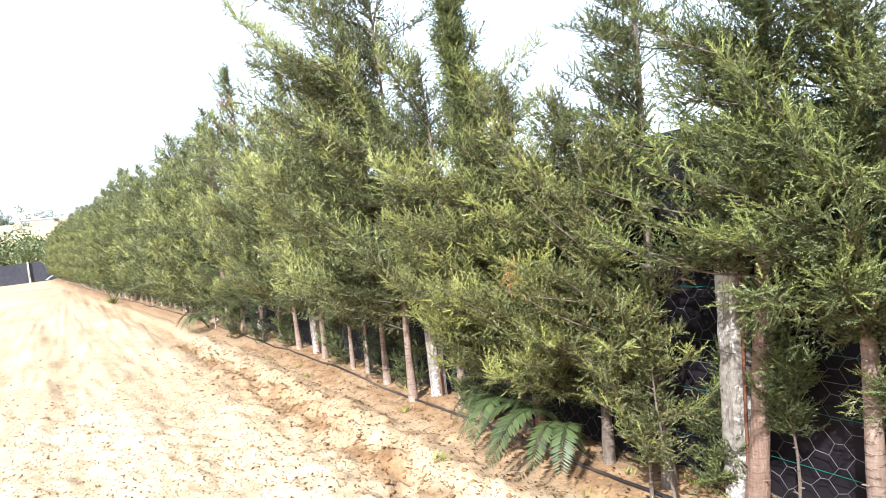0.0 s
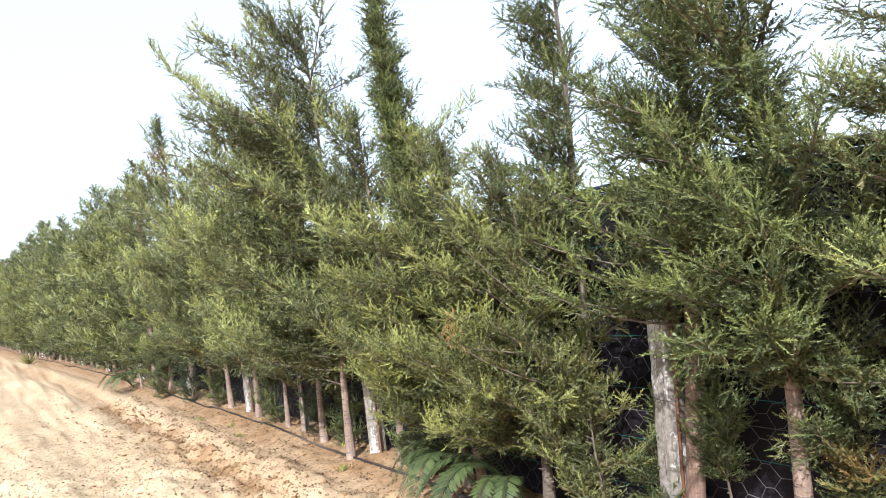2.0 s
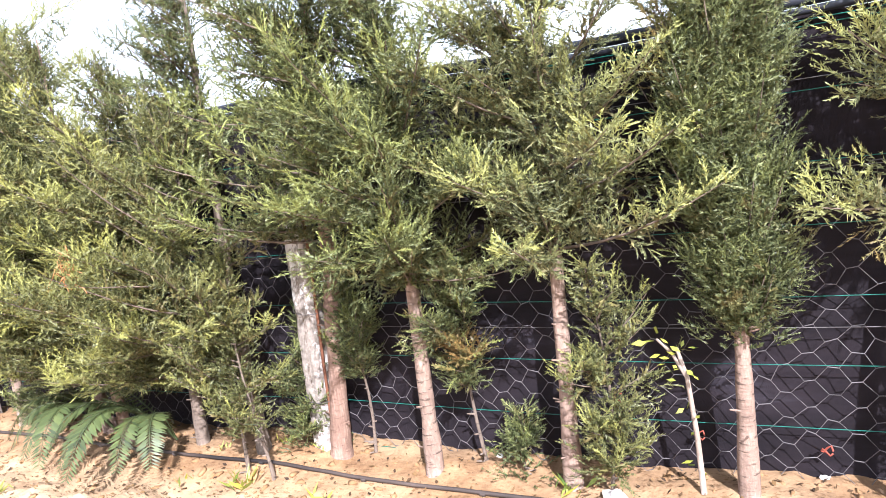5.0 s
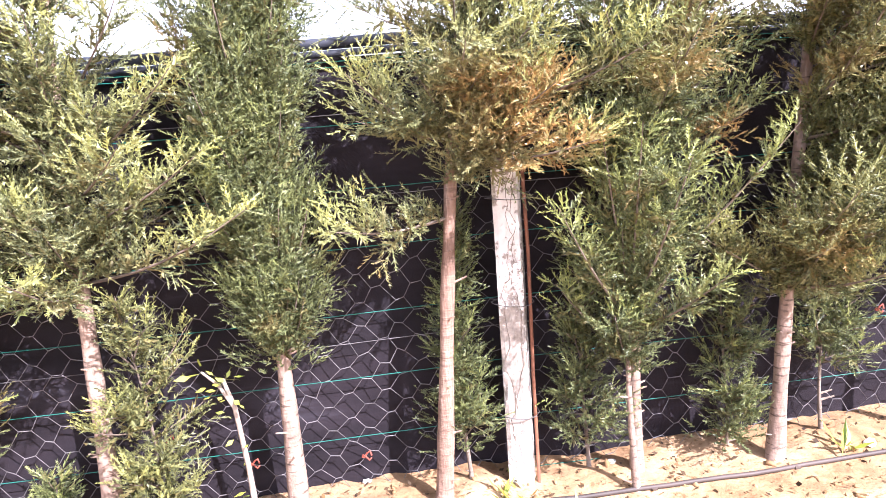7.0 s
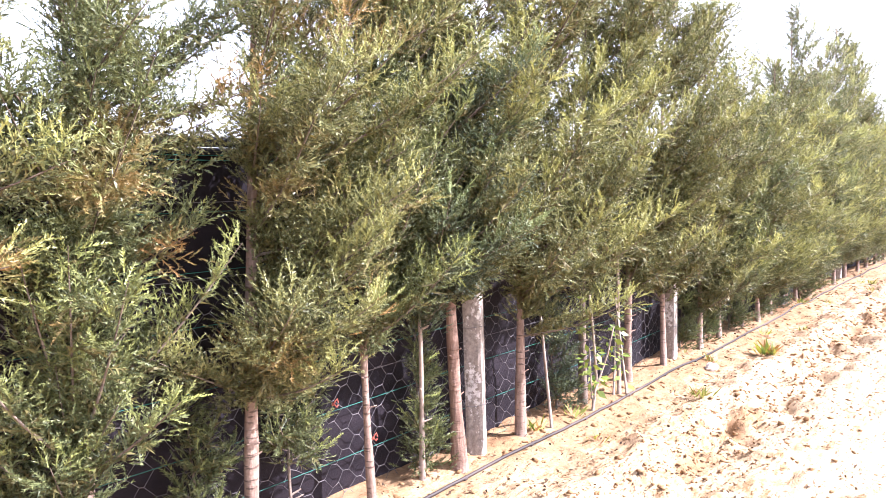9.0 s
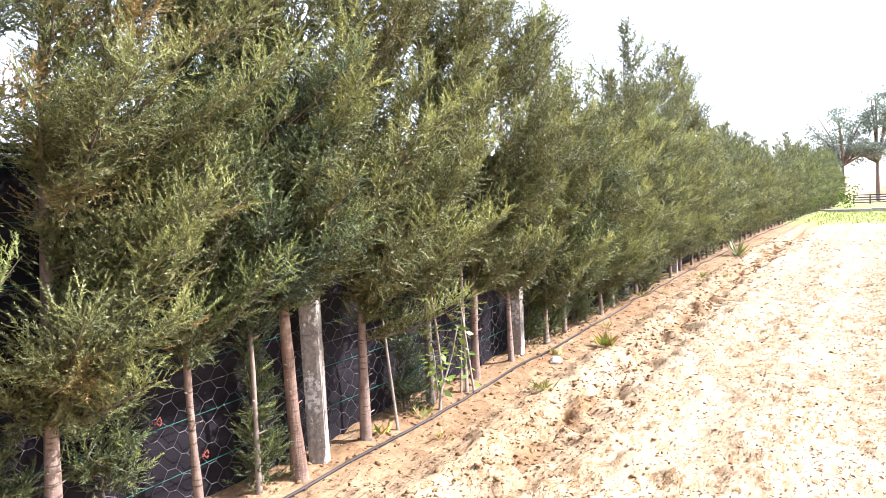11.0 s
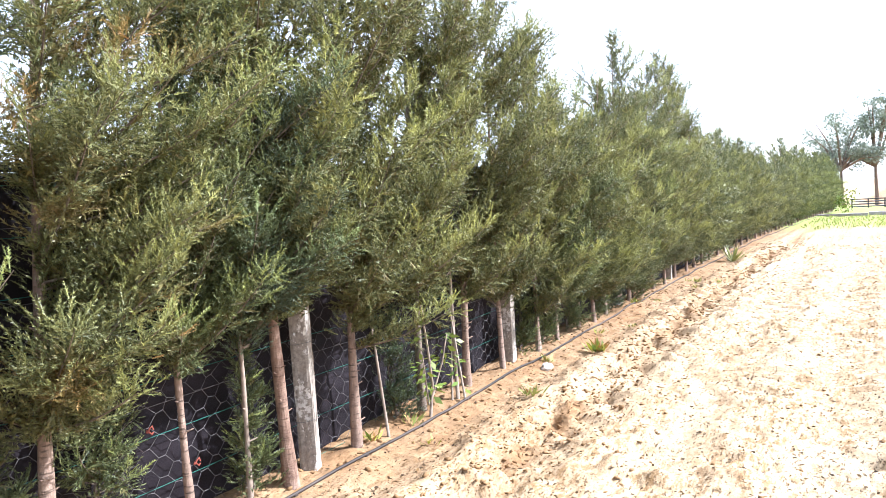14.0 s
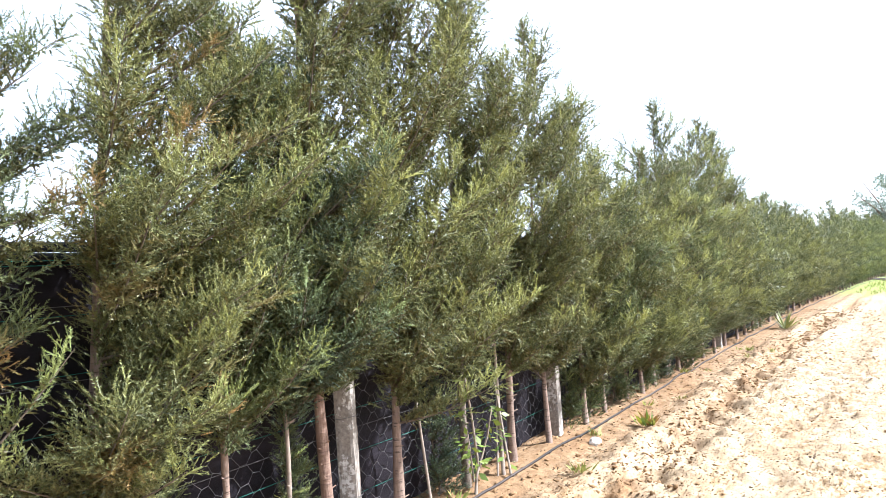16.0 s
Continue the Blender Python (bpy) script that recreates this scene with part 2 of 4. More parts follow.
def quads_mesh(name, q, material, attrs=None):
    """A mesh from an array of separate faces (n, corners, 3) with values per face."""
    n, k = len(q), q.shape[1]
    me = bpy.data.meshes.new(name)
    me.vertices.add(n * k)
    me.vertices.foreach_set("co", np.ascontiguousarray(q, dtype=np.float32).ravel())
    me.loops.add(n * k)
    me.loops.foreach_set("vertex_index", np.arange(n * k, dtype=np.int32))
    me.polygons.add(n)
    me.polygons.foreach_set("loop_start", np.arange(n, dtype=np.int32) * k)
    me.polygons.foreach_set("loop_total", np.full(n, k, dtype=np.int32))
    me.materials.append(material)
    for key, val in (attrs or {}).items():
        a = me.attributes.new(key, "FLOAT", "POINT")
        a.data.foreach_set("value", np.repeat(np.asarray(val, dtype=np.float32), k))
    me.update(calc_edges=True)
    return me


def unit(v):
    return v / np.maximum(np.linalg.norm(v, axis=-1, keepdims=True), 1e-9)


def blade(base, way, side, length, width):
    """Pointed quads: base points, directions, sideways directions."""
    length, width = np.asarray(length)[..., None], np.asarray(width)[..., None]
    mid = base + way * length * 0.45
    return np.stack([base, mid + side * width, base + way * length, mid - side * width], axis=-2)


def cord_of_leaves(base, way, side, length, width):
    """A plump, pointed cord of scale leaves."""
    return np.stack([base - side * width * 0.5, base + side * width * 0.5, base + way * length])


def spray_template(r, cords=13, cord=0.36, width=0.05, roll=0.55):
    """One short cypress twig, about 1 long along +x: cords of scale leaves set like the barbs of a feather."""
    out = [cord_of_leaves(np.zeros(3), np.array([1.08, 0, 0]), unit(np.array([0, 1.0, 0.4])), 1.0, width * 0.8)]
    for i in range(cords):
        u = 0.06 + 0.86 * (i + 0.6 * r.random()) / cords
        ang = r.uniform(0.62, 0.95) * (1 if i % 2 else -1)
        tilt = r.normal(0, roll)
        way = unit(np.array([math.cos(ang), math.sin(ang) * math.cos(tilt), math.sin(ang) * math.sin(tilt) + 0.10]))
        side = unit(np.cross(way, r.normal(0, 1, 3)))
        out.append(cord_of_leaves(np.array([u, 0, 0]), way, side, cord * r.uniform(0.75, 1.2) * (1.25 - 0.75 * u), width * r.uniform(0.8, 1.2)))
    return np.array(out)


NEAR = [spray_template(rng, 14, 0.225, 0.072) for _ in range(10)]
MID = [spray_template(rng, 9, 0.28, 0.090) for _ in range(8)]
FILL = [spray_template(rng, 5, 0.42, 0.15, 1.0) for _ in range(5)]
FAR = [spray_template(rng, 6, 0.36, 0.140, 0.7) for _ in range(5)]


def place_sprays(templates, org, way, scale, r):
    """Copies of the templates at origins along directions, as one array of triangles."""
    org, way = np.asarray(org), unit(np.asarray(way))
    up = np.array([0, 0, 1.0]) + r.normal(0, 0.5, way.shape)
    y = unit(np.cross(up, way))
    z = np.cross(way, y)
    rot = np.stack([way, y, z], axis=-1) * np.asarray(scale)[:, None, None]
    pick = r.integers(0, len(templates), len(org))
    quads, owner = [], []
    for k, tp in enumerate(templates):
        ix = np.where(pick == k)[0]
        if len(ix):
            q = np.einsum("nij,qvj->nqvi", rot[ix], tp) + org[ix][:, None, None, :]
            quads.append(q.reshape(-1, 3, 3))
            owner.append(np.repeat(ix, len(tp)))
    return np.concatenate(quads), np.concatenate(owner)


FENCE_Y, ROW_Y = 3.40, 3.20


def trunk_line(height, lean, bow, r, n=9):
    """The middle line of a trunk from its foot at the origin."""
    pts = []
    ph, am = r.uniform(0, 6.28), r.uniform(0.01, 0.03)
    for i in range(n):
        u = i / (n - 1)
        pts.append(np.array([lean[0] * u + bow[0] * math.sin(math.pi * u) + am * math.sin(5 * u + ph),
                             lean[1] * u + bow[1] * math.sin(math.pi * u) + am * math.cos(4 * u + ph),
                             -0.06 + (height + 0.06) * u]))
    return np.array(pts)


def along(line, u):
    k = np.clip(u, 0, 1) * (len(line) - 1)
    i = min(int(k), len(line) - 2)
    return line[i] + (line[i + 1] - line[i]) * (k - i)


def plume(pts, r, rate, spray, half, out, fresh=1.0):
    """A pointed plume along a limb: branchlets swept forward on both sides and above, each feathered with twigs."""
    length = float(np.linalg.norm(np.diff(pts, axis=0), axis=1).sum())
    count = 4 + int(rate * length)
    lift = r.uniform(0.0, 0.45)
    for k in range(count):
        s = 0.04 + 0.95 * (k + r.random()) / count
        q = along(pts, s)
        tan = unit(along(pts, min(1, s + 0.12)) - along(pts, max(0, s - 0.12)))
        side = unit(np.cross(tan, [0, 0, 1.0]))
        rise = np.cross(side, tan)
        a = (math.pi if k % 2 else 0.0) + r.normal(0, 0.85) + (-0.25 if k % 2 else 0.25)
        way = unit(tan * r.uniform(0.6, 1.15) + side * math.cos(a) + rise * (0.85 * math.sin(a) + lift))
        ln = half * 1.75 * (min(1, 0.35 + 2.4 * s) * (1 - s) ** 0.45 + 0.20) * r.uniform(0.6, 1.2)
        per = 2 + int(ln / (spray * 0.32))
        u = (np.arange(per) + 0.7 * r.random(per)) / per
        u[-1] = 0.96
        lat = unit(np.cross(way, np.cross(tan, way) + r.normal(0, 0.25, 3)))
        sign = np.where(np.arange(per) % 2, 1.0, -1.0)
        sign[-1] = 0
        p = q + way * (ln * u)[:, None] + np.array([0, 0, 0.12]) * (ln * u * u)[:, None]
        d = way + lat * (0.62 * sign)[:, None] + r.normal(0, 0.20, (per, 3)) + np.array([0, 0, 0.14])
        out[0].extend(p)
        out[1].extend(d)
        out[2].extend(spray * (1.15 - 0.35 * u) * r.uniform(0.75, 1.2, per))
        # tips and upper sides coloured brighter: new growth, plus sunlight painted in
        out[3].extend(np.clip(fresh * (0.12 + 0.88 * s ** 1.4) * (0.35 + 0.75 * u) + 0.12 * math.sin(a), 0, 1))
        out[4].extend(np.clip(u * 0.9 + 0.5 * s * s, 0, 1))


def conifer(name, label, at, height, base, radius, material, bark, seed, trunk=0.035, lean=(0, 0), bow=(0, 0), style="bushy",
            detail="near", limbs=34, density=1.0, front=0.5, dry=0.0, spray=None, group="cypress hedge trees", young=0.7, rise=0.45, arms=(), half=0.14, toward_field=-1.57, outline=None):
    """A cypress: tapered trunk, limbs and a crown of feathery plumes. arms: single long limbs as (root, tip) in the world."""
    r = np.random.default_rng(seed)
    line = trunk_line(height, lean, bow, r)
    tree = thing(name, label, "tree", group, at=at)
    b = Build()
    radii = [trunk * (1.3 if i == 0 else 1.0) * max(0.10, 1 - 0.9 * i / (len(line) - 1)) for i in range(len(line))]
    fine = np.array([along(line, u) for u in np.linspace(0, 1, 33)])
    if detail == "near":
        fr = np.interp(np.linspace(0, 1, 33), np.linspace(0, 1, len(line)), radii) * r.uniform(0.90, 1.10, 33)
        b.tube(fine, fr, 12)
        for _ in range(9):
            u = r.uniform(0.03, min(0.6, base / height + 0.15))
            p = along(line, u)
            a = r.uniform(0, 6.28)
            w = np.array([math.cos(a), -abs(math.sin(a)), 0.4])
            b.tube([p, p + w * (trunk + r.uniform(0.01, 0.05))], [0.006, 0.003], 5)
    else:
        b.tube(line, radii, 8)
    part("trunk", b.mesh("trunk", bark), tree)
    wood = Build()
    out = ([], [], [], [], [])
    rate = {"near": 34, "mid": 24, "far": 11}[detail] * density
    spray = spray or {"near": 0.082, "mid": 0.105, "far": 0.165}[detail]
    limbs = int(limbs * ({"near": 0.66, "mid": 0.52, "far": 0.48} if style == "bushy" else {"near": 0.85, "mid": 0.80, "far": 0.72})[detail])
    outline = outline or {"near": (1, 0.95, 0.66, 0.42, 0.14), "mid": (1, 0.97, 0.74, 0.44, 0.14), "far": (1, 0.95, 0.62, 0.30, 0.08)}[detail]
    for i in range(limbs):
        u = ((i + r.uniform(0, 1)) / limbs) ** 1.18
        h = max(0.12, base + (height * 0.97 - base) * u - (r.exponential(0.06) if u < 0.25 and detail != "near" else 0))
        start = along(line, h / height)
        hw = half * {"near": 1.0, "mid": 1.25, "far": 1.45}[detail]
        if style == "column":
            prof = min(1, 0.55 + 3 * u) * (1 - u) ** 0.45 if u < 0.97 else 0.2
            elev, ln, hw = r.uniform(0.8, 1.15), radius * prof * r.uniform(1.3, 2.2), 0.13
        elif style == "sparse":
            prof = min(1, 0.6 + 1.5 * u) * (1 - u) ** 0.6
            elev, ln = r.uniform(0.15, 0.6), radius * prof * r.uniform(0.55, 1.2)
        elif style == "flame":
            prof = min(1, 0.7 + 2 * u) * (1 - u) ** 0.5
            elev, ln, hw = r.uniform(0.7, 1.1), radius * prof * r.uniform(0.7, 1.3), 0.07
        else:
            prof = min(1, 0.70 + 1.4 * u) * float(np.interp(u, (0, 0.5, 0.74, 0.9, 1), outline))
            elev, ln = r.uniform(rise - 0.22, rise + 0.22) + 0.9 * max(0.0, u - 0.5), radius * prof * r.uniform(0.68, 1.18)
        ln = max(ln, 0.08)
        a = r.uniform(0, 2 * math.pi)
        if r.random() < front:
            a = r.normal(toward_field, 0.8)
        d = np.array([math.cos(a), math.sin(a), 0])
        end = start + np.array(at) + d * ln * math.cos(elev)
        if end[1] > FENCE_Y - 0.08 and start[2] + math.sin(elev) * ln < 2.1:
            d[1] = -abs(d[1])
        pts, p, e = [start], start.copy(), elev
        for s in range(5):
            p = p + np.array([d[0] * math.cos(e), d[1] * math.cos(e), math.sin(e)]) * ln / 5
            pts.append(p.copy())
            e = e + r.uniform(-0.04, 0.12) if style != "column" else min(1.45, e + 0.08)
        pts = np.array(pts)
        if detail != "far":
            wood.tube(pts, np.linspace(min(0.008, 0.003 + 0.005 * ln), 0.0012, 6), 4, False)
        plume(pts, r, rate * (0.6 if u > 0.7 else 1.0), spray, min(hw, 0.045 + 0.25 * ln) * (1 - 0.4 * u), out, r.uniform(0.35, 1.15))
    for root, tipp in arms:
        root, tipp = np.array(root) - np.array(at), np.array(tipp) - np.array(at)
        root = along(line, root[2] / height)
        sag = np.array([0, 0, -0.06 * np.linalg.norm(tipp - root)])
        pts = np.array([root + (tipp - root) * u + sag * math.sin(math.pi * u) for u in np.linspace(0, 1, 7)])
        wood.tube(pts, np.linspace(0.0075, 0.0015, 7), 5, False)
        plume(pts, r, rate * 1.15, spray, half * 0.80, out, 1.15)
    # short twigs close round the stem
    for k in range(int((height - base) * {"near": 300, "mid": 150, "far": 24}[detail] * (0.4 if style == "sparse" else 1.0))):
        u = (base + (height - base) * r.random() ** 1.3 * 0.97) / height
        a = r.uniform(0, 2 * math.pi) if r.random() < 0.4 else r.normal(-1.57, 0.9)
        d = np.array([math.cos(a), math.sin(a), r.uniform(0.3, 1.1)])
        out[0].append(along(line, u) + d * np.array([1, 1, 0.2]) * r.uniform(0.02, 0.19) * (1.05 - 0.95 * u))
        out[1].append(d)
        out[2].append(spray * r.uniform(0.8, 1.2))
        out[3].append(0.25)
        out[4].append(0.5)
    templates = {"near": NEAR, "mid": MID, "far": FAR}[detail]
    org, way, size, tip, core = (np.array(o) for o in out)
    # little grows on the shaded side against the net
    shade = (org[:, 1] > 0.08) & (org[:, 2] < 1.85) & (r.random(len(org)) < 0.8)
    org, way, size, tip, core = org[~shade], way[~shade], size[~shade], tip[~shade], core[~shade]
    q, owner = place_sprays(templates, org, way, size, r)
    inner = np.where(core < 0.38)[0]
    if detail != "far" and len(inner):
        q2, own2 = place_sprays(FILL, org[inner], way[inner] + r.normal(0, 0.5, (len(inner), 3)), size[inner] * 0.8, r)
        q, owner = np.concatenate([q, q2]), np.concatenate([owner, own2 * 0 - 1])
    world_y = q[..., 1].max(axis=1) + at[1]
    keep = ~((world_y > FENCE_Y + float(bend(at[0])) - 0.02) & (q[..., 2].max(axis=1) < 1.98))
    q, owner = q[keep], owner[keep]
    yv = np.clip((tip - 0.28) / 0.5, 0, 1) * young * r.uniform(0.4, 1.4, len(tip))
    lump = value_noise(org[:, 0] * 5, org[:, 2] * 5, seed)
    dr = np.clip((lump - (1 - dry)) * 4, 0, 1) * r.uniform(0.2, 1.0, len(tip)) * (tip < 0.8) if dry else np.zeros(len(tip))
    # the last entry stands for the old inner twigs
    yv, dr = np.append(np.clip(yv, 0, 1), 0.0), np.append(dr, 0.18)
    part("crown", quads_mesh("crown", q, material, {"young": yv[owner], "dry": dr[owner]}), tree)
    if detail != "far":
        tagged(part("limb_wood", wood.mesh("limb_wood", BARK_DARK), tree), kind="stuff")
    return tree


def value_noise(x, y, seed):
    """Smooth noise from 0 to 1 on arrays."""
    xi, yi = np.floor(x).astype(np.int64), np.floor(y).astype(np.int64)
    fx, fy = x - xi, y - yi
    fx, fy = fx * fx * (3 - 2 * fx), fy * fy * (3 - 2 * fy)

    def h(a, b):
        k = (a * 374761393 + b * 668265263 + seed * 974634777) & 0x7FFFFFFF
        k = ((k ^ (k >> 13)) * 1274126177) & 0x7FFFFFFF
        return ((k ^ (k >> 16)) & 0xFFFF) / 65535.0

    return (h(xi, yi) * (1 - fx) + h(xi + 1, yi) * fx) * (1 - fy) + (h(xi, yi + 1) * (1 - fx) + h(xi + 1, yi + 1) * fx) * fy


# ---- ground ----
def lay(x):
    """The lie of the land along the row: it falls away gently to the right."""
    x = np.asarray(x, dtype=float)
    return np.maximum(np.where(x > 12, -0.0003 * (x - 12) ** 2, 0), -2.2)


def bend(x):
    """How far the row and its fence bend towards the field on either side."""
    x = np.asarray(x, dtype=float)
    a, c = np.maximum(-4 - x, 0), np.maximum(x - 10, 0)
    return -np.where(a < 22, 0.0022 * a ** 2, 1.065 + 0.056 * (a - 22)) - np.where(c < 20, 0.0015 * c ** 2, 0.60 + 0.05 * (c - 20))


def ground_height(x, y):
    x, y = np.asarray(x, dtype=float), np.asarray(y, dtype=float)
    z = lay(x)
    y = y - bend(x)
    near = np.clip((40 - np.abs(x)) / 20, 0, 1)
    bank = 0.07 * np.clip((y - 2.78) / 0.42, 0, 1) * (0.6 + 0.8 * value_noise(x * 1.7, y * 2, 3)) * (y < 5)
    ridge = 0.05 * np.exp(-((y - 2.55) / 0.16) ** 2) - 0.045 * np.exp(-((y - 2.25) / 0.20) ** 2)
    furrow = 0.022 * np.sin(y * 7.3 + 0.6 * value_noise(x * 0.5, y * 0.5, 8)) * np.clip((2.4 - y) / 0.8, 0, 1)
    rough = 0.022 * (value_noise(x * 2.6, y * 5.5, 1) - 0.5) + 0.048 * (value_noise(x * 7, y * 9, 2) - 0.5) + 0.036 * (value_noise(x * 17, y * 18, 4) - 0.5)
    lumps = 0.055 * np.clip(value_noise(x * 6.3, y * 7.1, 5) - 0.62, 0, 1) * 2.2
    track = np.clip((y + 1.4) / 0.5, 0.25, 1) * (1 - 0.85 * np.exp(-((y - 3.08) / 0.10) ** 2))
    return z + bank + (ridge + furrow + (rough + lumps) * track * np.where(y > 2.75, 0.55, 1.0) * (1 + 0.8 * np.exp(-((y - 2.30) / 0.16) ** 2))) * near - 0.035


def steps(lo, a, b, hi, fine, grow):
    """Line positions: fine between a and b, growing outwards."""
    mid = list(np.arange(a, b, fine))
    left, right, d = [], [], fine
    x = a
    while x > lo:
        d *= grow
        x -= d
        left.append(x)
    x, d = mid[-1], fine
    while x < hi:
        d *= grow
        x += d
        right.append(x)
    return np.array(left[::-1] + mid + right)


gx = steps(-700, -7.0, 12.0, 700, 0.045, 1.10)
gy = steps(-700, -1.6, 3.5, 700, 0.042, 1.14)
GX, GY = np.meshgrid(gx, gy, indexing="ij")
jx = GX + 0.012 * (value_noise(GX * 31, GY * 29, 21) - 0.5) * (np.abs(GX) < 13)
GZ = ground_height(jx, GY)
nx, ny = GX.shape
ground_me = bpy.data.meshes.new("ground")
ix = np.arange(nx * ny).reshape(nx, ny)
faces = np.stack([ix[:-1, :-1], ix[1:, :-1], ix[1:, 1:], ix[:-1, 1:]], axis=-1).reshape(-1, 4)
ground_me.vertices.add(nx * ny)
ground_me.vertices.foreach_set("co", np.stack([jx, GY, GZ], axis=-1).astype(np.float32).ravel())
ground_me.loops.add(faces.size)
ground_me.loops.foreach_set("vertex_index", faces.astype(np.int32).ravel())
ground_me.polygons.add(len(faces))
ground_me.polygons.foreach_set("loop_start", np.arange(len(faces), dtype=np.int32) * 4)
ground_me.polygons.foreach_set("loop_total", np.full(len(faces), 4, dtype=np.int32))
ground_me.polygons.foreach_set("use_smooth", np.ones(len(faces), dtype=bool))
RY = GY - bend(GX)
# darker ochre towards the fence, along the furrow and in random streaks
ochre_soil = np.clip((RY - 2.60) / 0.35, 0, 1) * (0.60 + 0.4 * value_noise(GX * 3, RY * 5, 17)) * (RY < 6) + 0.30 * np.exp(-((RY - 2.62) / 0.12) ** 2) + 0.95 * np.exp(-((RY - 2.30) / 0.15) ** 2) * np.clip(value_noise(GX * 3.2, RY * 7, 18) * 1.1 + 0.05, 0, 1) * (np.abs(GX) < 40) + 0.40 * np.clip(value_noise(GX * 0.9, RY * 5.2, 13) * 0.6 + value_noise(GX * 5, GY * 6, 14) * 0.5 - 0.60, 0, 1) * 2.0 * (np.abs(GX) < 45) * (RY < 2.9)
grassy = np.clip((GX - 26.0 + 2 * value_noise(GX * 0.4, GY * 0.4, 6)) / 2, 0, 1) * np.clip((70 - GX) / 4, 0, 1) + 0.5 * (GY > 6)
for key, val in (("ochre_soil", ochre_soil), ("green", np.clip(grassy, 0, 1)), ("crumbs", np.clip((GX - 0.5) / 3, 0.30, 1))):
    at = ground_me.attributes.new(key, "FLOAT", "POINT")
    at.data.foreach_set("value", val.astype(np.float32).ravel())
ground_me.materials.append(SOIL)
ground_me.update(calc_edges=True)
thing("ground", "pale sandy tilled field with clods and ruts", "ground", kind="structure", data=ground_me)


def ground_at(x, y):
    return float(ground_height(np.array([x]), np.array([y]))[0])


# ---- fence ----
fence = thing("fence", "black shade-net fence with hexagonal wire mesh and concrete posts", "fence", kind="structure")


def net_panel(x0, x1, seed):
    """A hanging sheet of shade net, slack and creased."""
    r = np.random.default_rng(seed)
    nxp, nzp = max(4, int((x1 - x0) / 0.14)), 18
    b = Build()
    for side in (0, 1):
        pts = []
        for i in range(nxp + 1):
            x = x0 + (x1 - x0) * i / nxp
            for j in range(nzp + 1):
                z = 1.83 * j / nzp
                w = 0.008 * math.sin(z * 9 + 1.5 * math.sin(x * 0.9 + seed)) + 0.018 * (float(value_noise(np.array([x * 1.6]), np.array([z * 4.0]), seed)[0]) - 0.5)
                pts.append((x, FENCE_Y + float(bend(x)) + 0.03 + w + 0.003 * side, z + float(lay(x)) - 0.03))
        n = nzp + 1
        b.add(pts, [(i * n + j, (i + 1) * n + j, (i + 1) * n + j + 1, i * n + j + 1) for i in range(nxp) for j in range(nzp)])
    return b.mesh("net", NET)


for k, x0 in enumerate(np.arange(-62.0, 46.0, 2.9)):
    part("net_sheet", net_panel(x0, x0 + 2.9, 5), fence, "black woven shade net, dusty in streaks")
roll = Build()
for z, rad, dy in ((1.845, 0.024, 0.015), (1.805, 0.015, -0.012)):
    roll.tube([(x, FENCE_Y + float(bend(x)) + dy + 0.006 * math.sin(x * 5), z + float(lay(x)) + 0.012 * math.sin(x * 2.3)) for x in np.arange(-62, 48.9, 0.3)], rad, 8)
part("rolled_edge", roll.mesh("rolled_edge", ROLL), fence, "rolled black top edge of the net")

LINES = (0.02, 0.27, 0.53, 0.68, 0.80, 1.07, 1.27, 1.30, 1.55, 1.59, 1.765, 1.785)
for z in LINES:
    b = Build()
    y = FENCE_Y - 0.035
    b.tube([(x, y + float(bend(x)) + 0.004 * math.sin(x * 3 + z * 7), z + float(lay(x)) - 0.012 * abs(math.sin(math.pi * (x - 0.8) / 2.81))) for x in np.arange(-30, 34, 0.35)], 0.0018, 5)
    part("line_wire", b.mesh("line_wire", MESH_WIRE if z in (0.68, 1.27, 1.59) else GREEN_WIRE), fence, "grey line wire" if z in (0.68, 1.27, 1.59) else "green coated line wire")


def hex_mesh(x0, x1, z0, z1, w=0.158, h=0.0545):
    """Hexagonal wire netting, each wire a thin rod; twisted joints are doubled."""
    r = np.random.default_rng(4)
    b = Build()
    memo = {}

    def node(i, j, px, pz):
        if (i, j) not in memo:
            memo[(i, j)] = Vector((px + r.normal(0, 0.005), FENCE_Y + float(bend(px)) - 0.02 + r.normal(0, 0.004), pz + r.normal(0, 0.005) + float(lay(px))))
        return memo[(i, j)]

    rows = int((z1 - z0) / h) + 1
    cols = int((x1 - x0) / w) + 1
    for j in range(rows):
        for i in range(cols):
            ox = x0 + i * w + (w / 2 if j % 2 else 0)
            oz = z0 + j * h
            a = node(2 * i + (j % 2), (j, 0), ox - 0.018, oz)
            c = node(2 * i + (j % 2), (j, 1), ox + 0.018, oz)
            b.tube([a, c], 0.0023, 4, False)
            if j + 1 < rows:
                i2 = 2 * i + (j % 2)
                for nb, src, end in ((i2 + 1, c, 0), (i2 - 1, a, 1)):
                    px = x0 + nb * w / 2 + (-0.018 if end == 0 else 0.018)
                    b.tube([src, node(nb, (j + 1, end), px, oz + h)], 0.0015, 4, False)
    return b.mesh("wire_netting", MESH_WIRE)


tagged(part("wire_netting", hex_mesh(-10, 13, 0.02, 1.28), fence, "galvanised hexagonal wire netting"), kind="stuff")


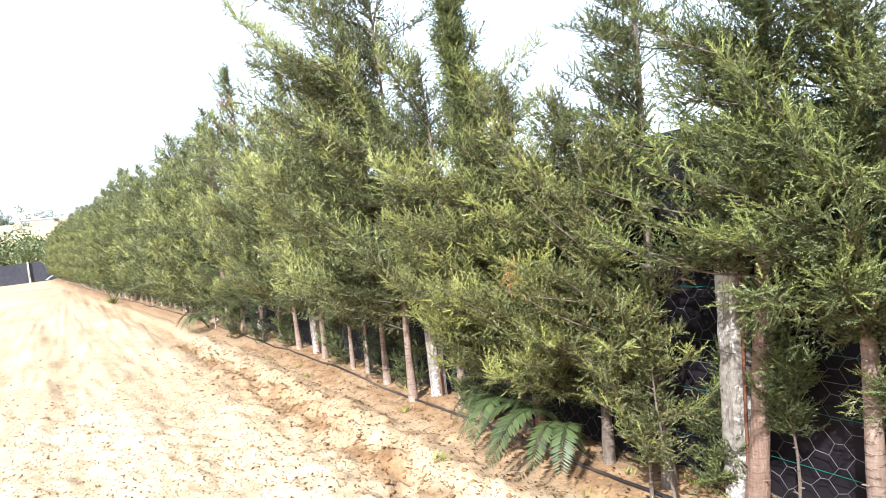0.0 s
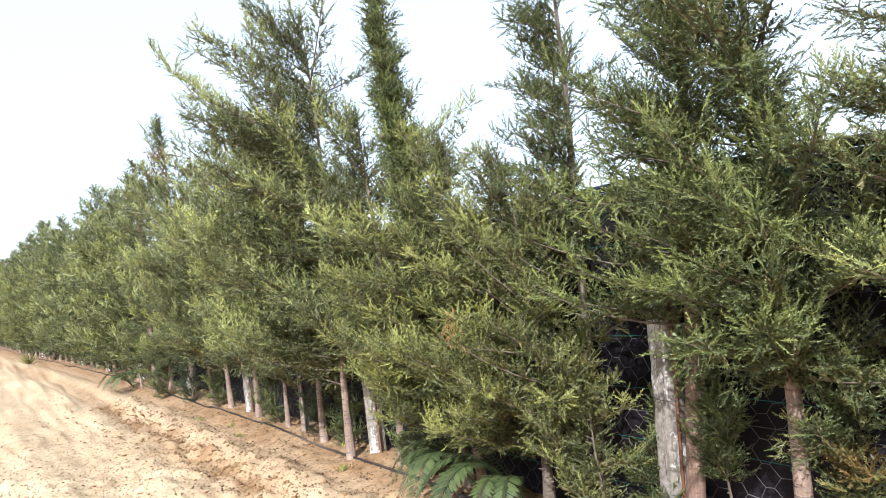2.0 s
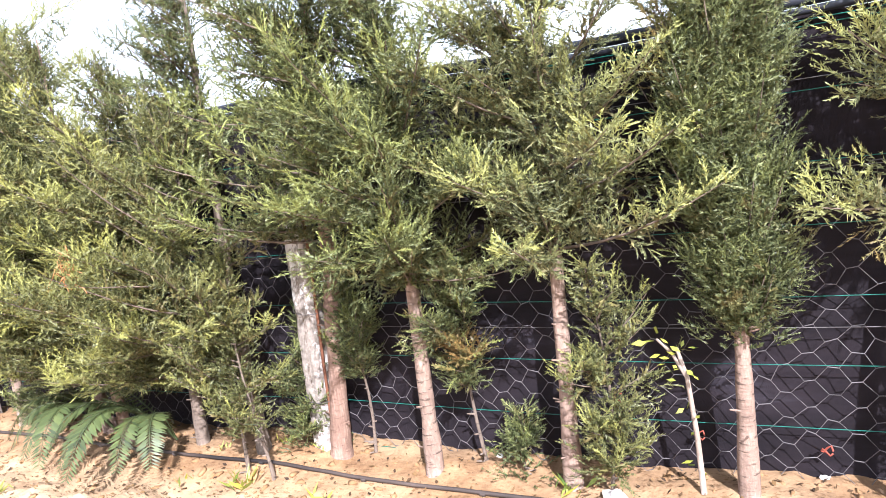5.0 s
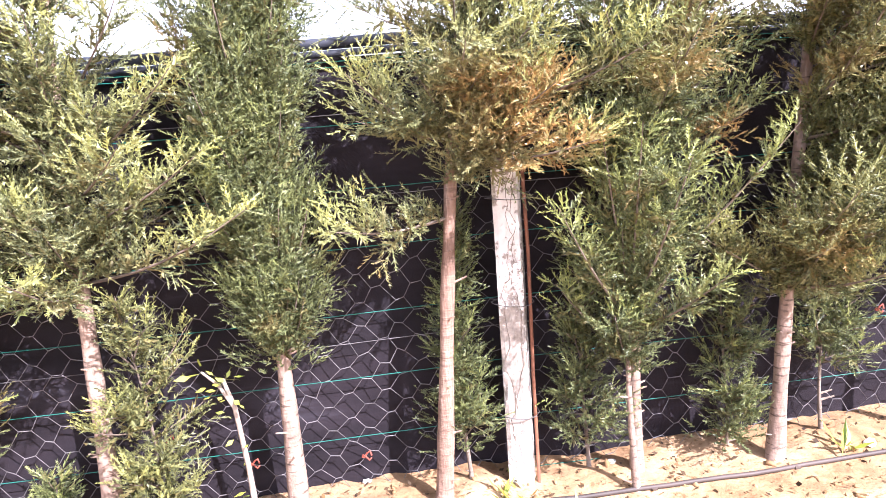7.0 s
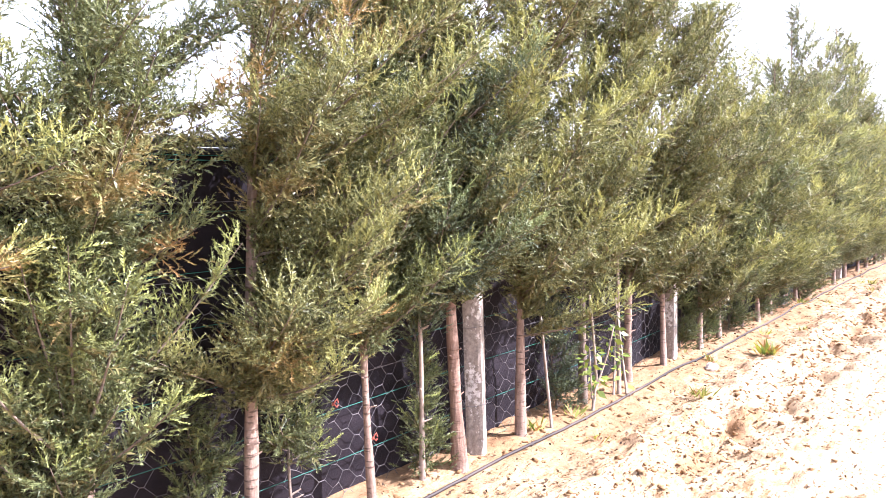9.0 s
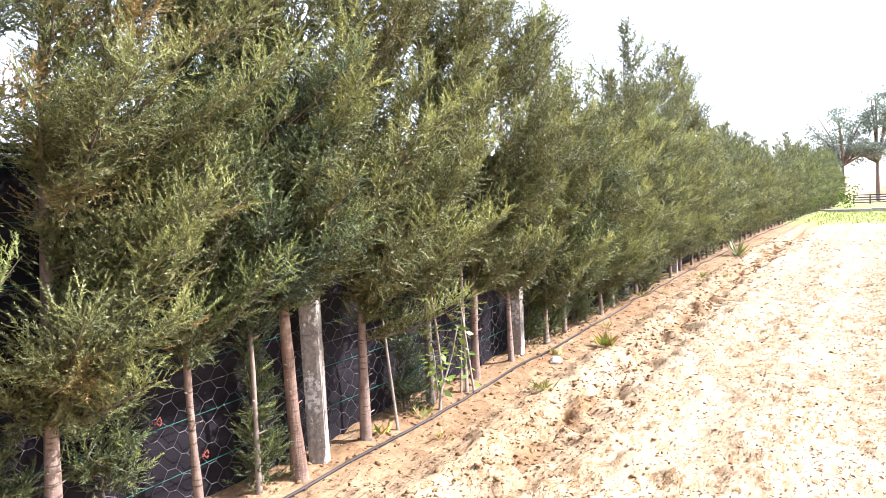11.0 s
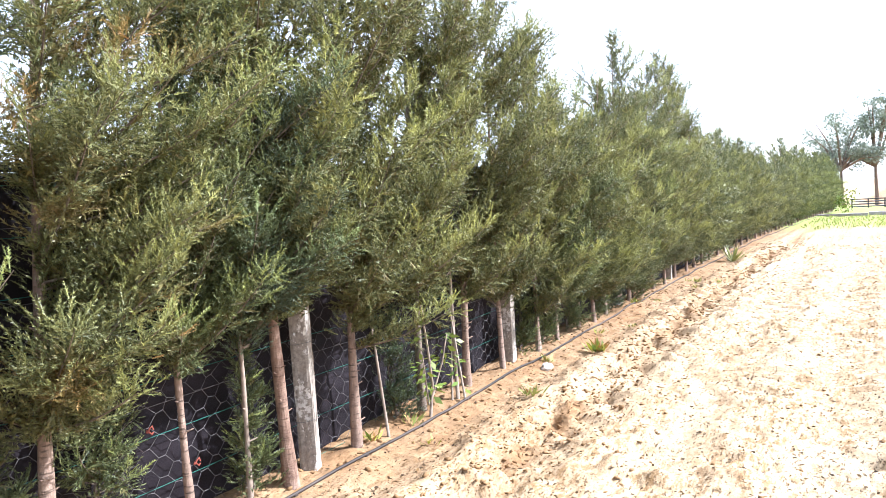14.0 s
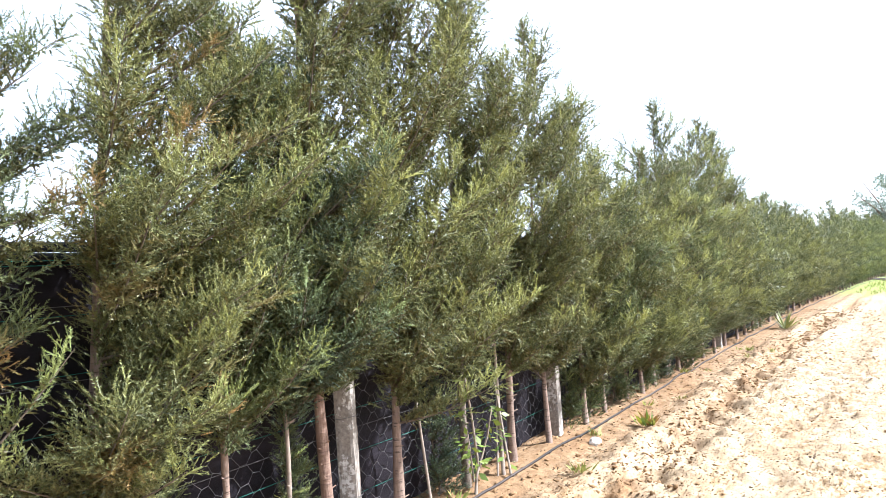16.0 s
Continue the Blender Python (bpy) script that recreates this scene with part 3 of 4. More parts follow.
def fence_post(x, seed, turn=0.0, wash=True, height=1.62, lean=0.0):
    r = np.random.default_rng(seed)
    post = thing("fence_post", "square concrete post with flaking limewash, set in the soil" if wash else "square weathered concrete post with worn limewash, set in the soil", "post", "concrete fence posts",
                 at=(x, 3.27 + float(bend(x)), float(lay(x))))
    post.rotation_euler = (0, lean, turn)
    b = Build()
    n, m = 26, 5
    prof = []
    for i in range(4 * m):
        s, u = divmod(i, m)
        c = [(-1, -1), (1, -1), (1, 1), (-1, 1)]
        p, q = Vector(c[s]), Vector(c[(s + 1) % 4])
        pt = p.lerp(q, u / m)
        k = max(abs(pt.x), abs(pt.y))
        sq = Vector((pt.x, pt.y)) / k
        if u == 0:
            sq *= 0.93
        prof.append(sq)
    rows = []
    for j in range(n + 1):
        z = -0.1 + (height + 0.1) * j / n
        for sq in prof:
            chip = 1 - (0.10 * r.random() ** 3 if r.random() < 0.5 else 0.01 * r.random())
            rows.append((sq.x * 0.052 * chip, sq.y * 0.056 * chip, z + r.normal(0, 0.003)))
    k = 4 * m
    b.add(rows, [(j * k + i, j * k + (i + 1) % k, (j + 1) * k + (i + 1) % k, (j + 1) * k + i) for j in range(n) for i in range(k)] + [tuple(range(n * k, n * k + k))])
    part("shaft", b.mesh("shaft", LIMEWASH if wash else WORN_WASH, False), post)
    cr = Build()
    for s in range(2):
        z, xx = r.uniform(0.1, 0.6), r.uniform(-0.035, 0.035)
        pts = []
        while z < height - 0.15:
            pts.append((xx, -0.0560, z))
            xx = float(np.clip(xx + r.normal(0, 0.012), -0.04, 0.04))
            z += r.uniform(0.02, 0.05)
        cr.tube(pts, 0.0013, 4, False)
    part("crack", cr.mesh("crack", BARK_DARK), post, "dark crack in the limewash")
    rod = Build()
    rod.tube([(0.072, -0.02, -0.05), (0.070, -0.02, 0.5), (0.075, -0.018, 1.0), (0.068, -0.02, 1.35)], 0.008, 6)
    part("stay_rod", rod.mesh("stay_rod", RUST), post, "rusty steel rod tied to the post")
    for z in (0.33, 0.80, 1.22):
        tie = Build()
        tie.tube([(0.085 * math.cos(a), 0.075 * math.sin(a), z + 0.004 * math.sin(2 * a)) for a in np.linspace(0, 6.28, 13)], 0.002, 4, False)
        part("tie_wire", tie.mesh("tie_wire", MESH_WIRE), post)
    return post


for k in range(-20, 15):
    x = 0.80 + 2.86 * k
    xs = {-3: -8.14, -2: -5.10, -1: -2.14, 0: 0.80, 1: 3.47, 2: 6.18}
    fence_post(xs.get(k, x), 40 + k, {0: -0.35, 1: 0.5, -1: -0.15}.get(k, 0.1), k == 0, lean={-1: 0.06, 1: -0.02}.get(k, 0.01 * math.sin(3 * k)))

# ---- the drip line ----
drip = thing("drip_line", "black polythene drip irrigation pipe lying along the row", "pipe")
dx = np.arange(-50, 44, 0.12)
b = Build()
b.tube([(x, 3.08 + float(bend(x)) + 0.016 * math.sin(x * 0.7) + 0.006 * math.sin(x * 2.3), ground_at(x, 3.08 + float(bend(x))) + 0.013) for x in dx], 0.0100, 8)
part("hose", b.mesh("hose", PIPE), drip)
for x in np.arange(-8, 12, 0.62):
    b = Build()
    y = 3.08 + float(bend(x)) + 0.016 * math.sin(x * 0.7) + 0.006 * math.sin(x * 2.3)
    b.tube([(x - 0.012, y, ground_at(x, 3.08 + float(bend(x))) + 0.008), (x + 0.012, y, ground_at(x, 3.08 + float(bend(x))) + 0.008)], 0.0125, 8)
    part("emitter", b.mesh("emitter", PIPE), drip)

# ---- the row of cypresses ----
def row_at(x, y=ROW_Y):
    y += float(bend(x))
    return (x, y, ground_at(x, y) - 0.01)


BUSHY = "bushy green cypress with feathery sprays and a slim trunk"
# x, height, foot of crown, radius, material, style, options
KNOWN = [
    (-11.5, 3.20, 0.35, 0.85, PALE, "bushy", {}),
    (-10.32, 4.0, 0.55, 0.66, GREEN, "bushy", {"dry": 0.40, "rise": 0.7}),
    (-9.43, 3.05, 0.60, 0.90, PALE, "bushy", {}),
    (-8.65, 2.80, 0.60, 0.95, PALE, "bushy", {}),
    (-7.73, 3.40, 0.60, 0.80, PALE, "sparse", {}),
    (-6.8, 3.03, 0.72, 0.90, PALE, "bushy", {"trunk": 0.024}),
    (-6.45, 2.74, 0.70, 0.85, PALE, "bushy", {}),
    (-5.97, 3.12, 0.70, 0.90, GREEN, "bushy", {}),
    (-4.6, 2.64, 0.78, 0.85, PALE, "bushy", {}),
]
for i, (x, h, base, rad, mt, style, opt) in enumerate(KNOWN):
    conifer("cypress", BUSHY, row_at(x), h * 1.06, base, rad * 1.15, mt, BARK, 100 + i, style=style, detail="mid", toward_field=-2.3, **{"limbs": 60, "front": 0.62, "young": 1.0, **opt})

# the nearer ones, each with its own habit
NEAR_TREES = [
    (-5.23, 3.1, 3.75, 0.82, 1.30, PALE, BARK, "bushy", "tall olive-green cypress with one long limb leaning out over the field",
     {"limbs": 120, "young": 1.0, "detail": "mid", "rise": 0.3, "outline": (1, 1, 0.86, 0.6, 0.2), "arms": [((-5.05, 3.01, 2.26), (-6.54, 2.15, 3.9)), ((-5.17, 3.01, 2.45), (-6.07, 2.29, 3.46)), ((-5.17, 3.01, 1.48), (-5, 2.48, 2.21)), ((-5.17, 3.01, 1.19), (-5.28, 2.44, 1.68))]}),
    (-3.76, 3.2, 3.8, 0.5, 0.20, GREEN, BARK, "column", "tall narrow columnar cypress, dense and leaning slightly", {"limbs": 150, "lean": (-0.30, -0.05), "density": 1.5, "detail": "mid", "young": 0.9}),
    (-3.51, 3.15, 2.35, 0.45, 0.95, OLIVE, BARK, "bushy", "low sprawling olive-green cypress with long drooping limbs",
     {"limbs": 60, "front": 0.75, "rise": 0.3, "young": 0.9, "arms": [((-3.51, 3.1, 1.39), (-4.15, 2.53, 1.58)), ((-3.51, 3.1, 1), (-4.25, 2.53, 1.16)), ((-3.51, 3.1, 0.71), (-3.61, 2.53, 0.87)), ((-3.51, 3.1, 1.58), (-3.51, 2.44, 1.92)), ((-3.51, 3.1, 1.1), (-3.41, 2.44, 1.34))]}),
    (-2.95, 3.2, 2.1, 0.40, 0.9, OLIVE, BARK_DARK, "bushy", "low dense cypress with yellowish tips and a dead orange twig",
     {"limbs": 64, "front": 0.75, "rise": 0.25, "young": 0.9, "arms": [((-2.96, 3.1, 1.29), (-3.01, 2.48, 1.63)), ((-2.91, 3.1, 1.39), (-2.76, 2.67, 1.77)), ((-2.91, 3.1, 1), (-2.7, 2.58, 1.24)), ((-2.91, 3.1, 0.52), (-3.11, 2.53, 0.68)), ((-2.91, 3.1, 0.71), (-2.65, 2.58, 0.89)), ((-2.91, 3.1, 0.81), (-3.31, 2.48, 1.05))]}),
    (-2.48, 3.2, 3.41, 1.35, 0.52, GREEN, BARK_DARK, "sparse", "thin dark blue-green cypress with an open crown", {"limbs": 96, "young": 0.2, "density": 0.6, "half": 0.06}),
    (-2.03, 3.22, 3.51, 1.35, 0.50, GREEN, BARK_RED, "sparse", "tall cypress with thick peeling reddish bark",
     {"limbs": 60, "trunk": 0.050, "lean": (0.40, 0), "density": 0.55, "half": 0.12, "arms": [((-2.05, 3.12, 1.45), (-2.22, 2.6, 1.62)), ((-2.05, 3.12, 1.25), (-2.30, 2.62, 1.42)), ((-2.05, 3.12, 1.5), (-1.85, 2.6, 1.66)), ((-2.05, 3.12, 1.3), (-1.75, 2.65, 1.42)), ((-2.05, 3.15, 1.68), (-2.11, 2.67, 1.81)), ((-2.05, 3.15, 1.34), (-2.11, 2.67, 1.5)), ((-2.05, 3.15, 1.19), (-2.21, 2.67, 1.37)), ((-2.05, 3.15, 1.97), (-1.85, 2.67, 2.16)), ((-2.05, 3.15, 1.1), (-1.44, 2.67, 1.19))]}),
    (-1.46, 3.18, 3.51, 0.95, 0.80, GREEN, BARK, "bushy", "cypress with spreading bright-tipped limbs",
     {"limbs": 84, "trunk": 0.038, "rise": 0.3, "lean": (0.05, -0.05), "young": 0.6, "density": 0.85, "outline": (1, 0.95, 0.75, 0.5, 0.2),
      "arms": [((-1.44, 3.1, 1.48), (-1.15, 2.58, 1.6)), ((-1.44, 3.1, 1.1), (-1.27, 2.67, 1.24)), ((-1.44, 3.1, 1.68), (-1.05, 2.58, 1.89)), ((-1.44, 3.1, 1.68), (-1.44, 2.58, 1.72)), ((-1.44, 3.1, 1.29), (-1.53, 2.58, 1.37))]}),
    (-0.83, 3.2, 3.51, 1.10, 0.75, PALE, BARK, "sparse", "open cypress with tufts of yellow-green new growth",
     {"limbs": 62, "trunk": 0.036, "young": 0.85, "lean": (0.20, 0.05), "density": 0.9, "half": 0.11,
      "arms": [((-0.74, 3.15, 1.35), (-1.34, 2.77, 1.56)), ((-0.74, 3.15, 1.29), (-0.95, 2.72, 1.41)), ((-0.76, 3.15, 1.05), (-0.78, 2.72, 1.17)), ((-0.74, 3.15, 1.1), (-0.11, 2.87, 1.31)), ((-0.73, 3.15, 1.29), (-0.23, 2.91, 1.5)), ((-0.71, 3.15, 1.48), (-0.29, 2.91, 1.75)), ((-0.69, 3.15, 1.58), (-0.66, 2.87, 1.92)), ((-0.69, 3.15, 1.58), (-1.1, 2.77, 1.82))]}),
    (-0.11, 3.18, 3.32, 0.68, 0.30, GREEN, BARK, "column", "dense narrow columnar cypress on a clean pale trunk", {"limbs": 150, "trunk": 0.034, "density": 1.0, "young": 0.35, "dry": 0.15, "lean": (-0.06, 0.0)}),
    (0.43, 3.18, 3.5, 1.30, 0.60, PALE, BARK_RED, "sparse", "thin cypress with browned inner foliage and pale tips",
     {"limbs": 50, "trunk": 0.034, "dry": 0.44, "lean": (0.60, 0.0), "bow": (-0.08, 0), "density": 1.0, "half": 0.17,
      "arms": [((0.53, 3.1, 1.48), (0.85, 2.87, 1.48)), ((0.53, 3.1, 1.44), (0.98, 2.72, 1.44)), ((0.58, 3.1, 1.58), (1.16, 2.72, 1.72)), ((0.58, 3.1, 1.77), (0.98, 2.72, 1.97)), ((0.47, 3.1, 1.48), (0.23, 2.91, 1.7)), ((0.58, 3.1, 1.53), (0.74, 2.82, 1.66)), ((0.52, 3.1, 1.22), (0.12, 2.95, 1.20)), ((0.58, 3.1, 1.5), (0.86, 2.75, 1.62)), ((0.6, 3.1, 1.7), (0.80, 2.70, 1.80))]}),
    # stands in shade: browned and few bright tips, the shade put into its colour
    (1.31, 3.23, 3.1, 1.15, 0.75, GREEN, BARK, "bushy", "dark cypress with an open crown above the fence", {"limbs": 66, "trunk": 0.026, "young": 0.25, "dry": 0.3}),
    (1.23, 3.12, 1.29, 0.55, 0.45, GREEN, BARK, "flame", "young cypress with upswept yellow-green flame-like shoots",
     {"limbs": 22, "trunk": 0.016, "young": 0.65, "half": 0.09, "arms": [((1.23, 3.1, 0.76), (1.27, 2.7, 1.37)), ((1.23, 3.1, 0.81), (1.14, 2.77, 1.48)), ((1.25, 3.1, 0.86), (1.71, 2.82, 1.44)), ((1.23, 3.1, 0.76), (0.87, 2.82, 1.23)), ((1.23, 3.1, 0.71), (1.4, 2.7, 0.98)), ((1.23, 3.1, 0.86), (1.03, 2.84, 1.48))]}),
    (1.89, 3.2, 4.2, 0.75, 0.85, OLIVE, BARK, "bushy", "grey-green cypress with pale tufted tips and a slim trunk",
     {"limbs": 84, "front": 0.82, "young": 0.48, "trunk": 0.033, "dry": 0.30, "lean": (0.3, 0), "arms": [((1.92, 3.1, 0.95), (2.09, 2.58, 1.19)), ((1.92, 3.1, 1.19), (2.21, 2.63, 1.46)), ((1.97, 3.1, 1.39), (2.34, 2.58, 1.63)), ((1.97, 3.1, 1.68), (2.6, 2.44, 2.16)), ((1.97, 3.1, 0.81), (2.02, 2.67, 0.95)), ((1.97, 3.1, 1.77), (2.17, 2.48, 2.11))]}),
    (2.6, 3.22, 2.95, 0.80, 0.80, GREEN, BARK, "bushy", BUSHY, {"limbs": 66, "trunk": 0.022, "rise": 0.7, "arms": [((2.6, 3.1, 0.9), (2.79, 2.72, 1.34))]}),
    (2.95, 3.22, 2.85, 0.85, 0.80, BLUE, STICK, "bushy", "dark green cypress on a thin pale stem", {"limbs": 66, "trunk": 0.015, "rise": 0.7}),
    (3.23, 3.18, 4.2, 1.0, 0.88, OLIVE, BARK_RED, "bushy", "tall dense cypress with a curved trunk", {"density": 0.78, "spray": 0.113, "limbs": 72, "trunk": 0.038, "bow": (-0.08, 0.0), "rise": 0.7, "arms": [((3.2, 3.1, 1.58), (3.21, 2.58, 2.16))]}),
    (3.86, 3.2, 4.0, 0.80, 1.0, OLIVE, BARK, "bushy", "broad cypress with dense olive-green plumes", {"density": 0.78, "spray": 0.113, "limbs": 80, "trunk": 0.032, "rise": 0.7, "dry": 0.08, "arms": [((3.86, 3.1, 0.9), (4.44, 2.44, 1.44)), ((3.86, 3.1, 0.71), (4.15, 2.58, 0.92)), ((3.86, 3.1, 1.39), (4.34, 2.44, 1.97))]}),
    (4.65, 3.22, 3.9, 0.80, 1.0, OLIVE, BARK_DARK, "bushy", "tall broad cypress with a ragged open top", {"density": 0.78, "spray": 0.113, "limbs": 76, "trunk": 0.030, "rise": 0.75, "dry": 0.08, "half": 0.11}),
    (5.32, 3.22, 3.3, 0.75, 0.9, OLIVE, BARK, "bushy", BUSHY, {"density": 0.78, "spray": 0.113, "limbs": 54, "rise": 0.7}),
]
for i, (x, y, h, base, rad, mt, bk, style, label, opt) in enumerate(NEAR_TREES):
    conifer("cypress", label, row_at(x, y), h, base, rad, mt, bk, 200 + i, style=style, toward_field=-2.2 if x < -2.4 else -0.95 if x > 1.5 else -1.57, **{"detail": "near", "front": 0.72, **opt})

# saplings that have come up between them: x, y, height, foot of crown, radius, material, style, dry
SAPLINGS = [(-1.88, 3.3, 0.98, 0.45, 0.26, GREEN, "flame", 0.0), (-1.26, 3.31, 1.0, 0.42, 0.30, GREEN, "bushy", 0.45), (-0.62, 3.14, 1.02, 0.18, 0.30, OLIVE, "bushy", 0.0),
            (-1.05, 3.3, 0.24, 0.03, 0.10, GREEN, "flame", 0.0), (0.58, 3.31, 1.15, 0.22, 0.16, GREEN, "flame", 0.0), (1.09, 3.3, 1.00, 0.20, 0.20, GREEN, "bushy", 0.0),
            (1.72, 3.31, 0.92, 0.10, 0.20, GREEN, "bushy", 0.0), (2.19, 3.31, 0.95, 0.35, 0.26, GREEN, "bushy", 0.0), (-2.47, 3.0, 1.9, 0.52, 0.70, OLIVE, "bushy", 0.0),
            (3.05, 3.33, 0.85, 0.05, 0.15, GREEN, "bushy", 0.0), (4.39, 3.33, 0.80, 0.05, 0.18, BLUE, "bushy", 0.0), (-4.4, 3.26, 0.75, 0.05, 0.30, GREEN, "bushy", 0.0),
            (-2.21, 3.31, 0.7, 0.05, 0.22, GREEN, "bushy", 0.0), (-2.30, 2.98, 1.15, 0.32, 0.34, OLIVE, "bushy", 0.0), (6.51, 3.31, 0.85, 0.05, 0.22, GREEN, "bushy", 0.0), (-5.6, 3.3, 0.8, 0.05, 0.28, GREEN, "bushy", 0.0), (-6.25, 3.32, 0.7, 0.05, 0.25, BLUE, "bushy", 0.0), (-7.2, 3.25, 0.75, 0.05, 0.3, GREEN, "bushy", 0.0), (-8.95, 3.2, 0.7, 0.05, 0.28, GREEN, "bushy", 0.0), (-10.0, 3.1, 0.8, 0.05, 0.3, BLUE, "bushy", 0.0), (-11.0, 3.0, 0.9, 0.05, 0.35, GREEN, "bushy", 0.0), (7.6, 3.28, 0.9, 0.05, 0.28, GREEN, "bushy", 0.0), (8.55, 3.28, 0.85, 0.05, 0.28, GREEN, "bushy", 0.0), (9.1, 3.25, 0.8, 0.05, 0.28, BLUE, "bushy", 0.0), (10.1, 3.25, 0.9, 0.05, 0.3, GREEN, "bushy", 0.0), (7.05, 3.31, 0.8, 0.05, 0.25, GREEN, "bushy", 0.0)]
for i, (x, y, h, base, rad, mt, style, dry) in enumerate(SAPLINGS):
    conifer("cypress_sapling", "small cypress sapling with browned foliage beside the fence" if dry else "small green cypress sapling beside the fence", row_at(x, y), h, base, rad, mt, BARK_DARK, 260 + i, trunk=0.010,
            style=style, limbs=int(10 + 18 * h), spray=0.085, density=(0.35 if h < 0.5 else 0.6), half=min(0.075, 0.025 + 0.06 * h), front=0.5, dry=dry, group="cypress saplings", young=0.6)

RIGHT = [(5.9, 3.75, OLIVE, 0.60), (6.65, 3.15, OLIVE, 0.55), (7.2, 2.65, GREEN, 0.45), (7.79, 2.35, OLIVE, 0.40), (8.27, 2.4, OLIVE, 0.40), (8.77, 2.9, OLIVE, 0.40), (9.4, 3.6, PALE, 0.40), (9.75, 2.9, GREEN, 0.40),
         (10.4, 2.93, OLIVE, 0.36), (11, 3.45, PALE, 0.36), (11.6, 3.72, OLIVE, 0.36), (12.4, 3.6, OLIVE, 0.36)]
for i, (x, h, mt, base) in enumerate(RIGHT):
    conifer("cypress", BUSHY, row_at(x), h, base, 0.85, mt, BARK, 300 + i, detail="mid", limbs=64, trunk=0.024, toward_field=-1.1, front=0.66, young=0.8, rise=0.55)

# the far ends of the row share a few crowns
models = [conifer("cypress", "full green cypress in the far part of the row", row_at(-12.1 - 0.75 * i), 3.9 - 0.15 * i, 0.22, 1.0, (PALE, PALE, OLIVE, PALE)[i], BARK, 400 + i, detail="far", limbs=64, front=0.6, rise=0.55, young=0.65) for i in range(4)]
r = np.random.default_rng(9)
for x in list(np.arange(-14.9, -61, -0.78)) + list(np.arange(13.2, 44, 0.72)):
    x += r.uniform(-0.1, 0.1)
    m = models[r.integers(0, 4)]
    s = r.uniform(0.80, 1.10) if x < 0 else r.uniform(0.62, 0.82)
    copy_thing(m, Matrix.Translation(row_at(x)) @ Matrix.Diagonal((s if r.random() < 0.5 else -s, s, s, 1)))


# ---- small plants under the trees ----
def leaf_quads(pos, way, length, width, r, droop=0.0):
    pos, way = np.asarray(pos), unit(np.asarray(way))
    side = unit(np.cross(way, np.array([0, 0, 1.0]) + r.normal(0, 0.4, way.shape)))
    return blade(pos, way, side, length, width)


def fern_plant(at, fronds, length, seed):
    """A fern: arching fronds, each with two rows of narrow leaflets."""
    r = np.random.default_rng(seed)
    fern = thing("fern", "green fern with arching fronds on the bank", "fern", at=at)
    for a0, ln in [(math.radians(a), length * r.uniform(0.8, 1.15)) for a in fronds]:
        stem, d = Build(), np.array([math.cos(a0), math.sin(a0), 0])
        pts = [d * ln * u * (1 - 0.12 * u) + np.array([0, 0, ln * (1.75 * u - 1.60 * u * u) + 0.04]) for u in np.linspace(0, 1, 14)]
        stem.tube(pts, np.linspace(0.005, 0.001, 14), 5)
        pts = np.array(pts)
        q = []
        for u in np.linspace(0.10, 0.99, 46):
            p, t = along(pts, u), unit(along(pts, min(1, u + 0.05)) - along(pts, max(0, u - 0.05)))
            s = unit(np.cross(t, [0, 0, 1.0]))
            w = ln * 0.15 * math.sin(math.pi * min(1, 0.10 + 0.90 * (1 - u) ** 0.8)) + 0.010
            for sg in (-1, 1):
                way = unit(s * sg + t * 0.45 + np.array([0, 0, -0.18]) + r.normal(0, 0.06, 3))
                q.append(blade(p, way, unit(np.cross(way, np.cross(s, t))), w, max(0.004, w * 0.085)))
        fr = part("frond", quads_mesh("frond", np.array(q), FERN, {"young": r.random(len(q)) * 0.5, "dry": np.zeros(len(q))}), fern)
        part("stem", stem.mesh("stem", FERN), fr)
    return fern


fern_plant(row_at(-3.12, 3.16), (195, 215, 235, 252, 268, 285, 305), 0.72, 31)
fern_plant(row_at(-3.65, 3.18), (195, 220, 240, 262, 285), 0.66, 32)
fern_plant(row_at(-12.73, 2.91), (190, 215, 240, 265, 290, 310, 170), 0.60, 33)


def leafy_stick(name, label, at, stems, leaves, mat_leaf, size, seed, young, wood=STICK):
    """Bare stems with some broad leaves along them; stems are lists of points."""
    r = np.random.default_rng(seed)
    plant = thing(name, label, "plant", at=at)
    pos, way = [], []
    for pts, rad in stems:
        b = Build()
        b.tube(pts, np.linspace(rad, rad * 0.55, len(pts)), 8)
        part("stem", b.mesh("stem", wood), plant)
        pa = np.array(pts)
        for _ in range(leaves):
            p = along(pa, r.uniform(0.15, 1.0))
            d = unit(r.normal(0, 1, 3) * [1, 1, 0.5])
            pos.append(p + d * r.uniform(0.01, 0.06))
            way.append(d + np.array([0, 0, -0.2]))
    n = len(pos)
    ln = size * r.uniform(0.6, 1.3, n)
    q = leaf_quads(pos, way, ln, ln * 0.25, r)
    tagged(part("leaves", quads_mesh("leaves", q, mat_leaf, {"young": np.clip(r.normal(young, 0.2, n), 0, 1), "dry": np.zeros(n)}), plant), kind="stuff")
    return plant


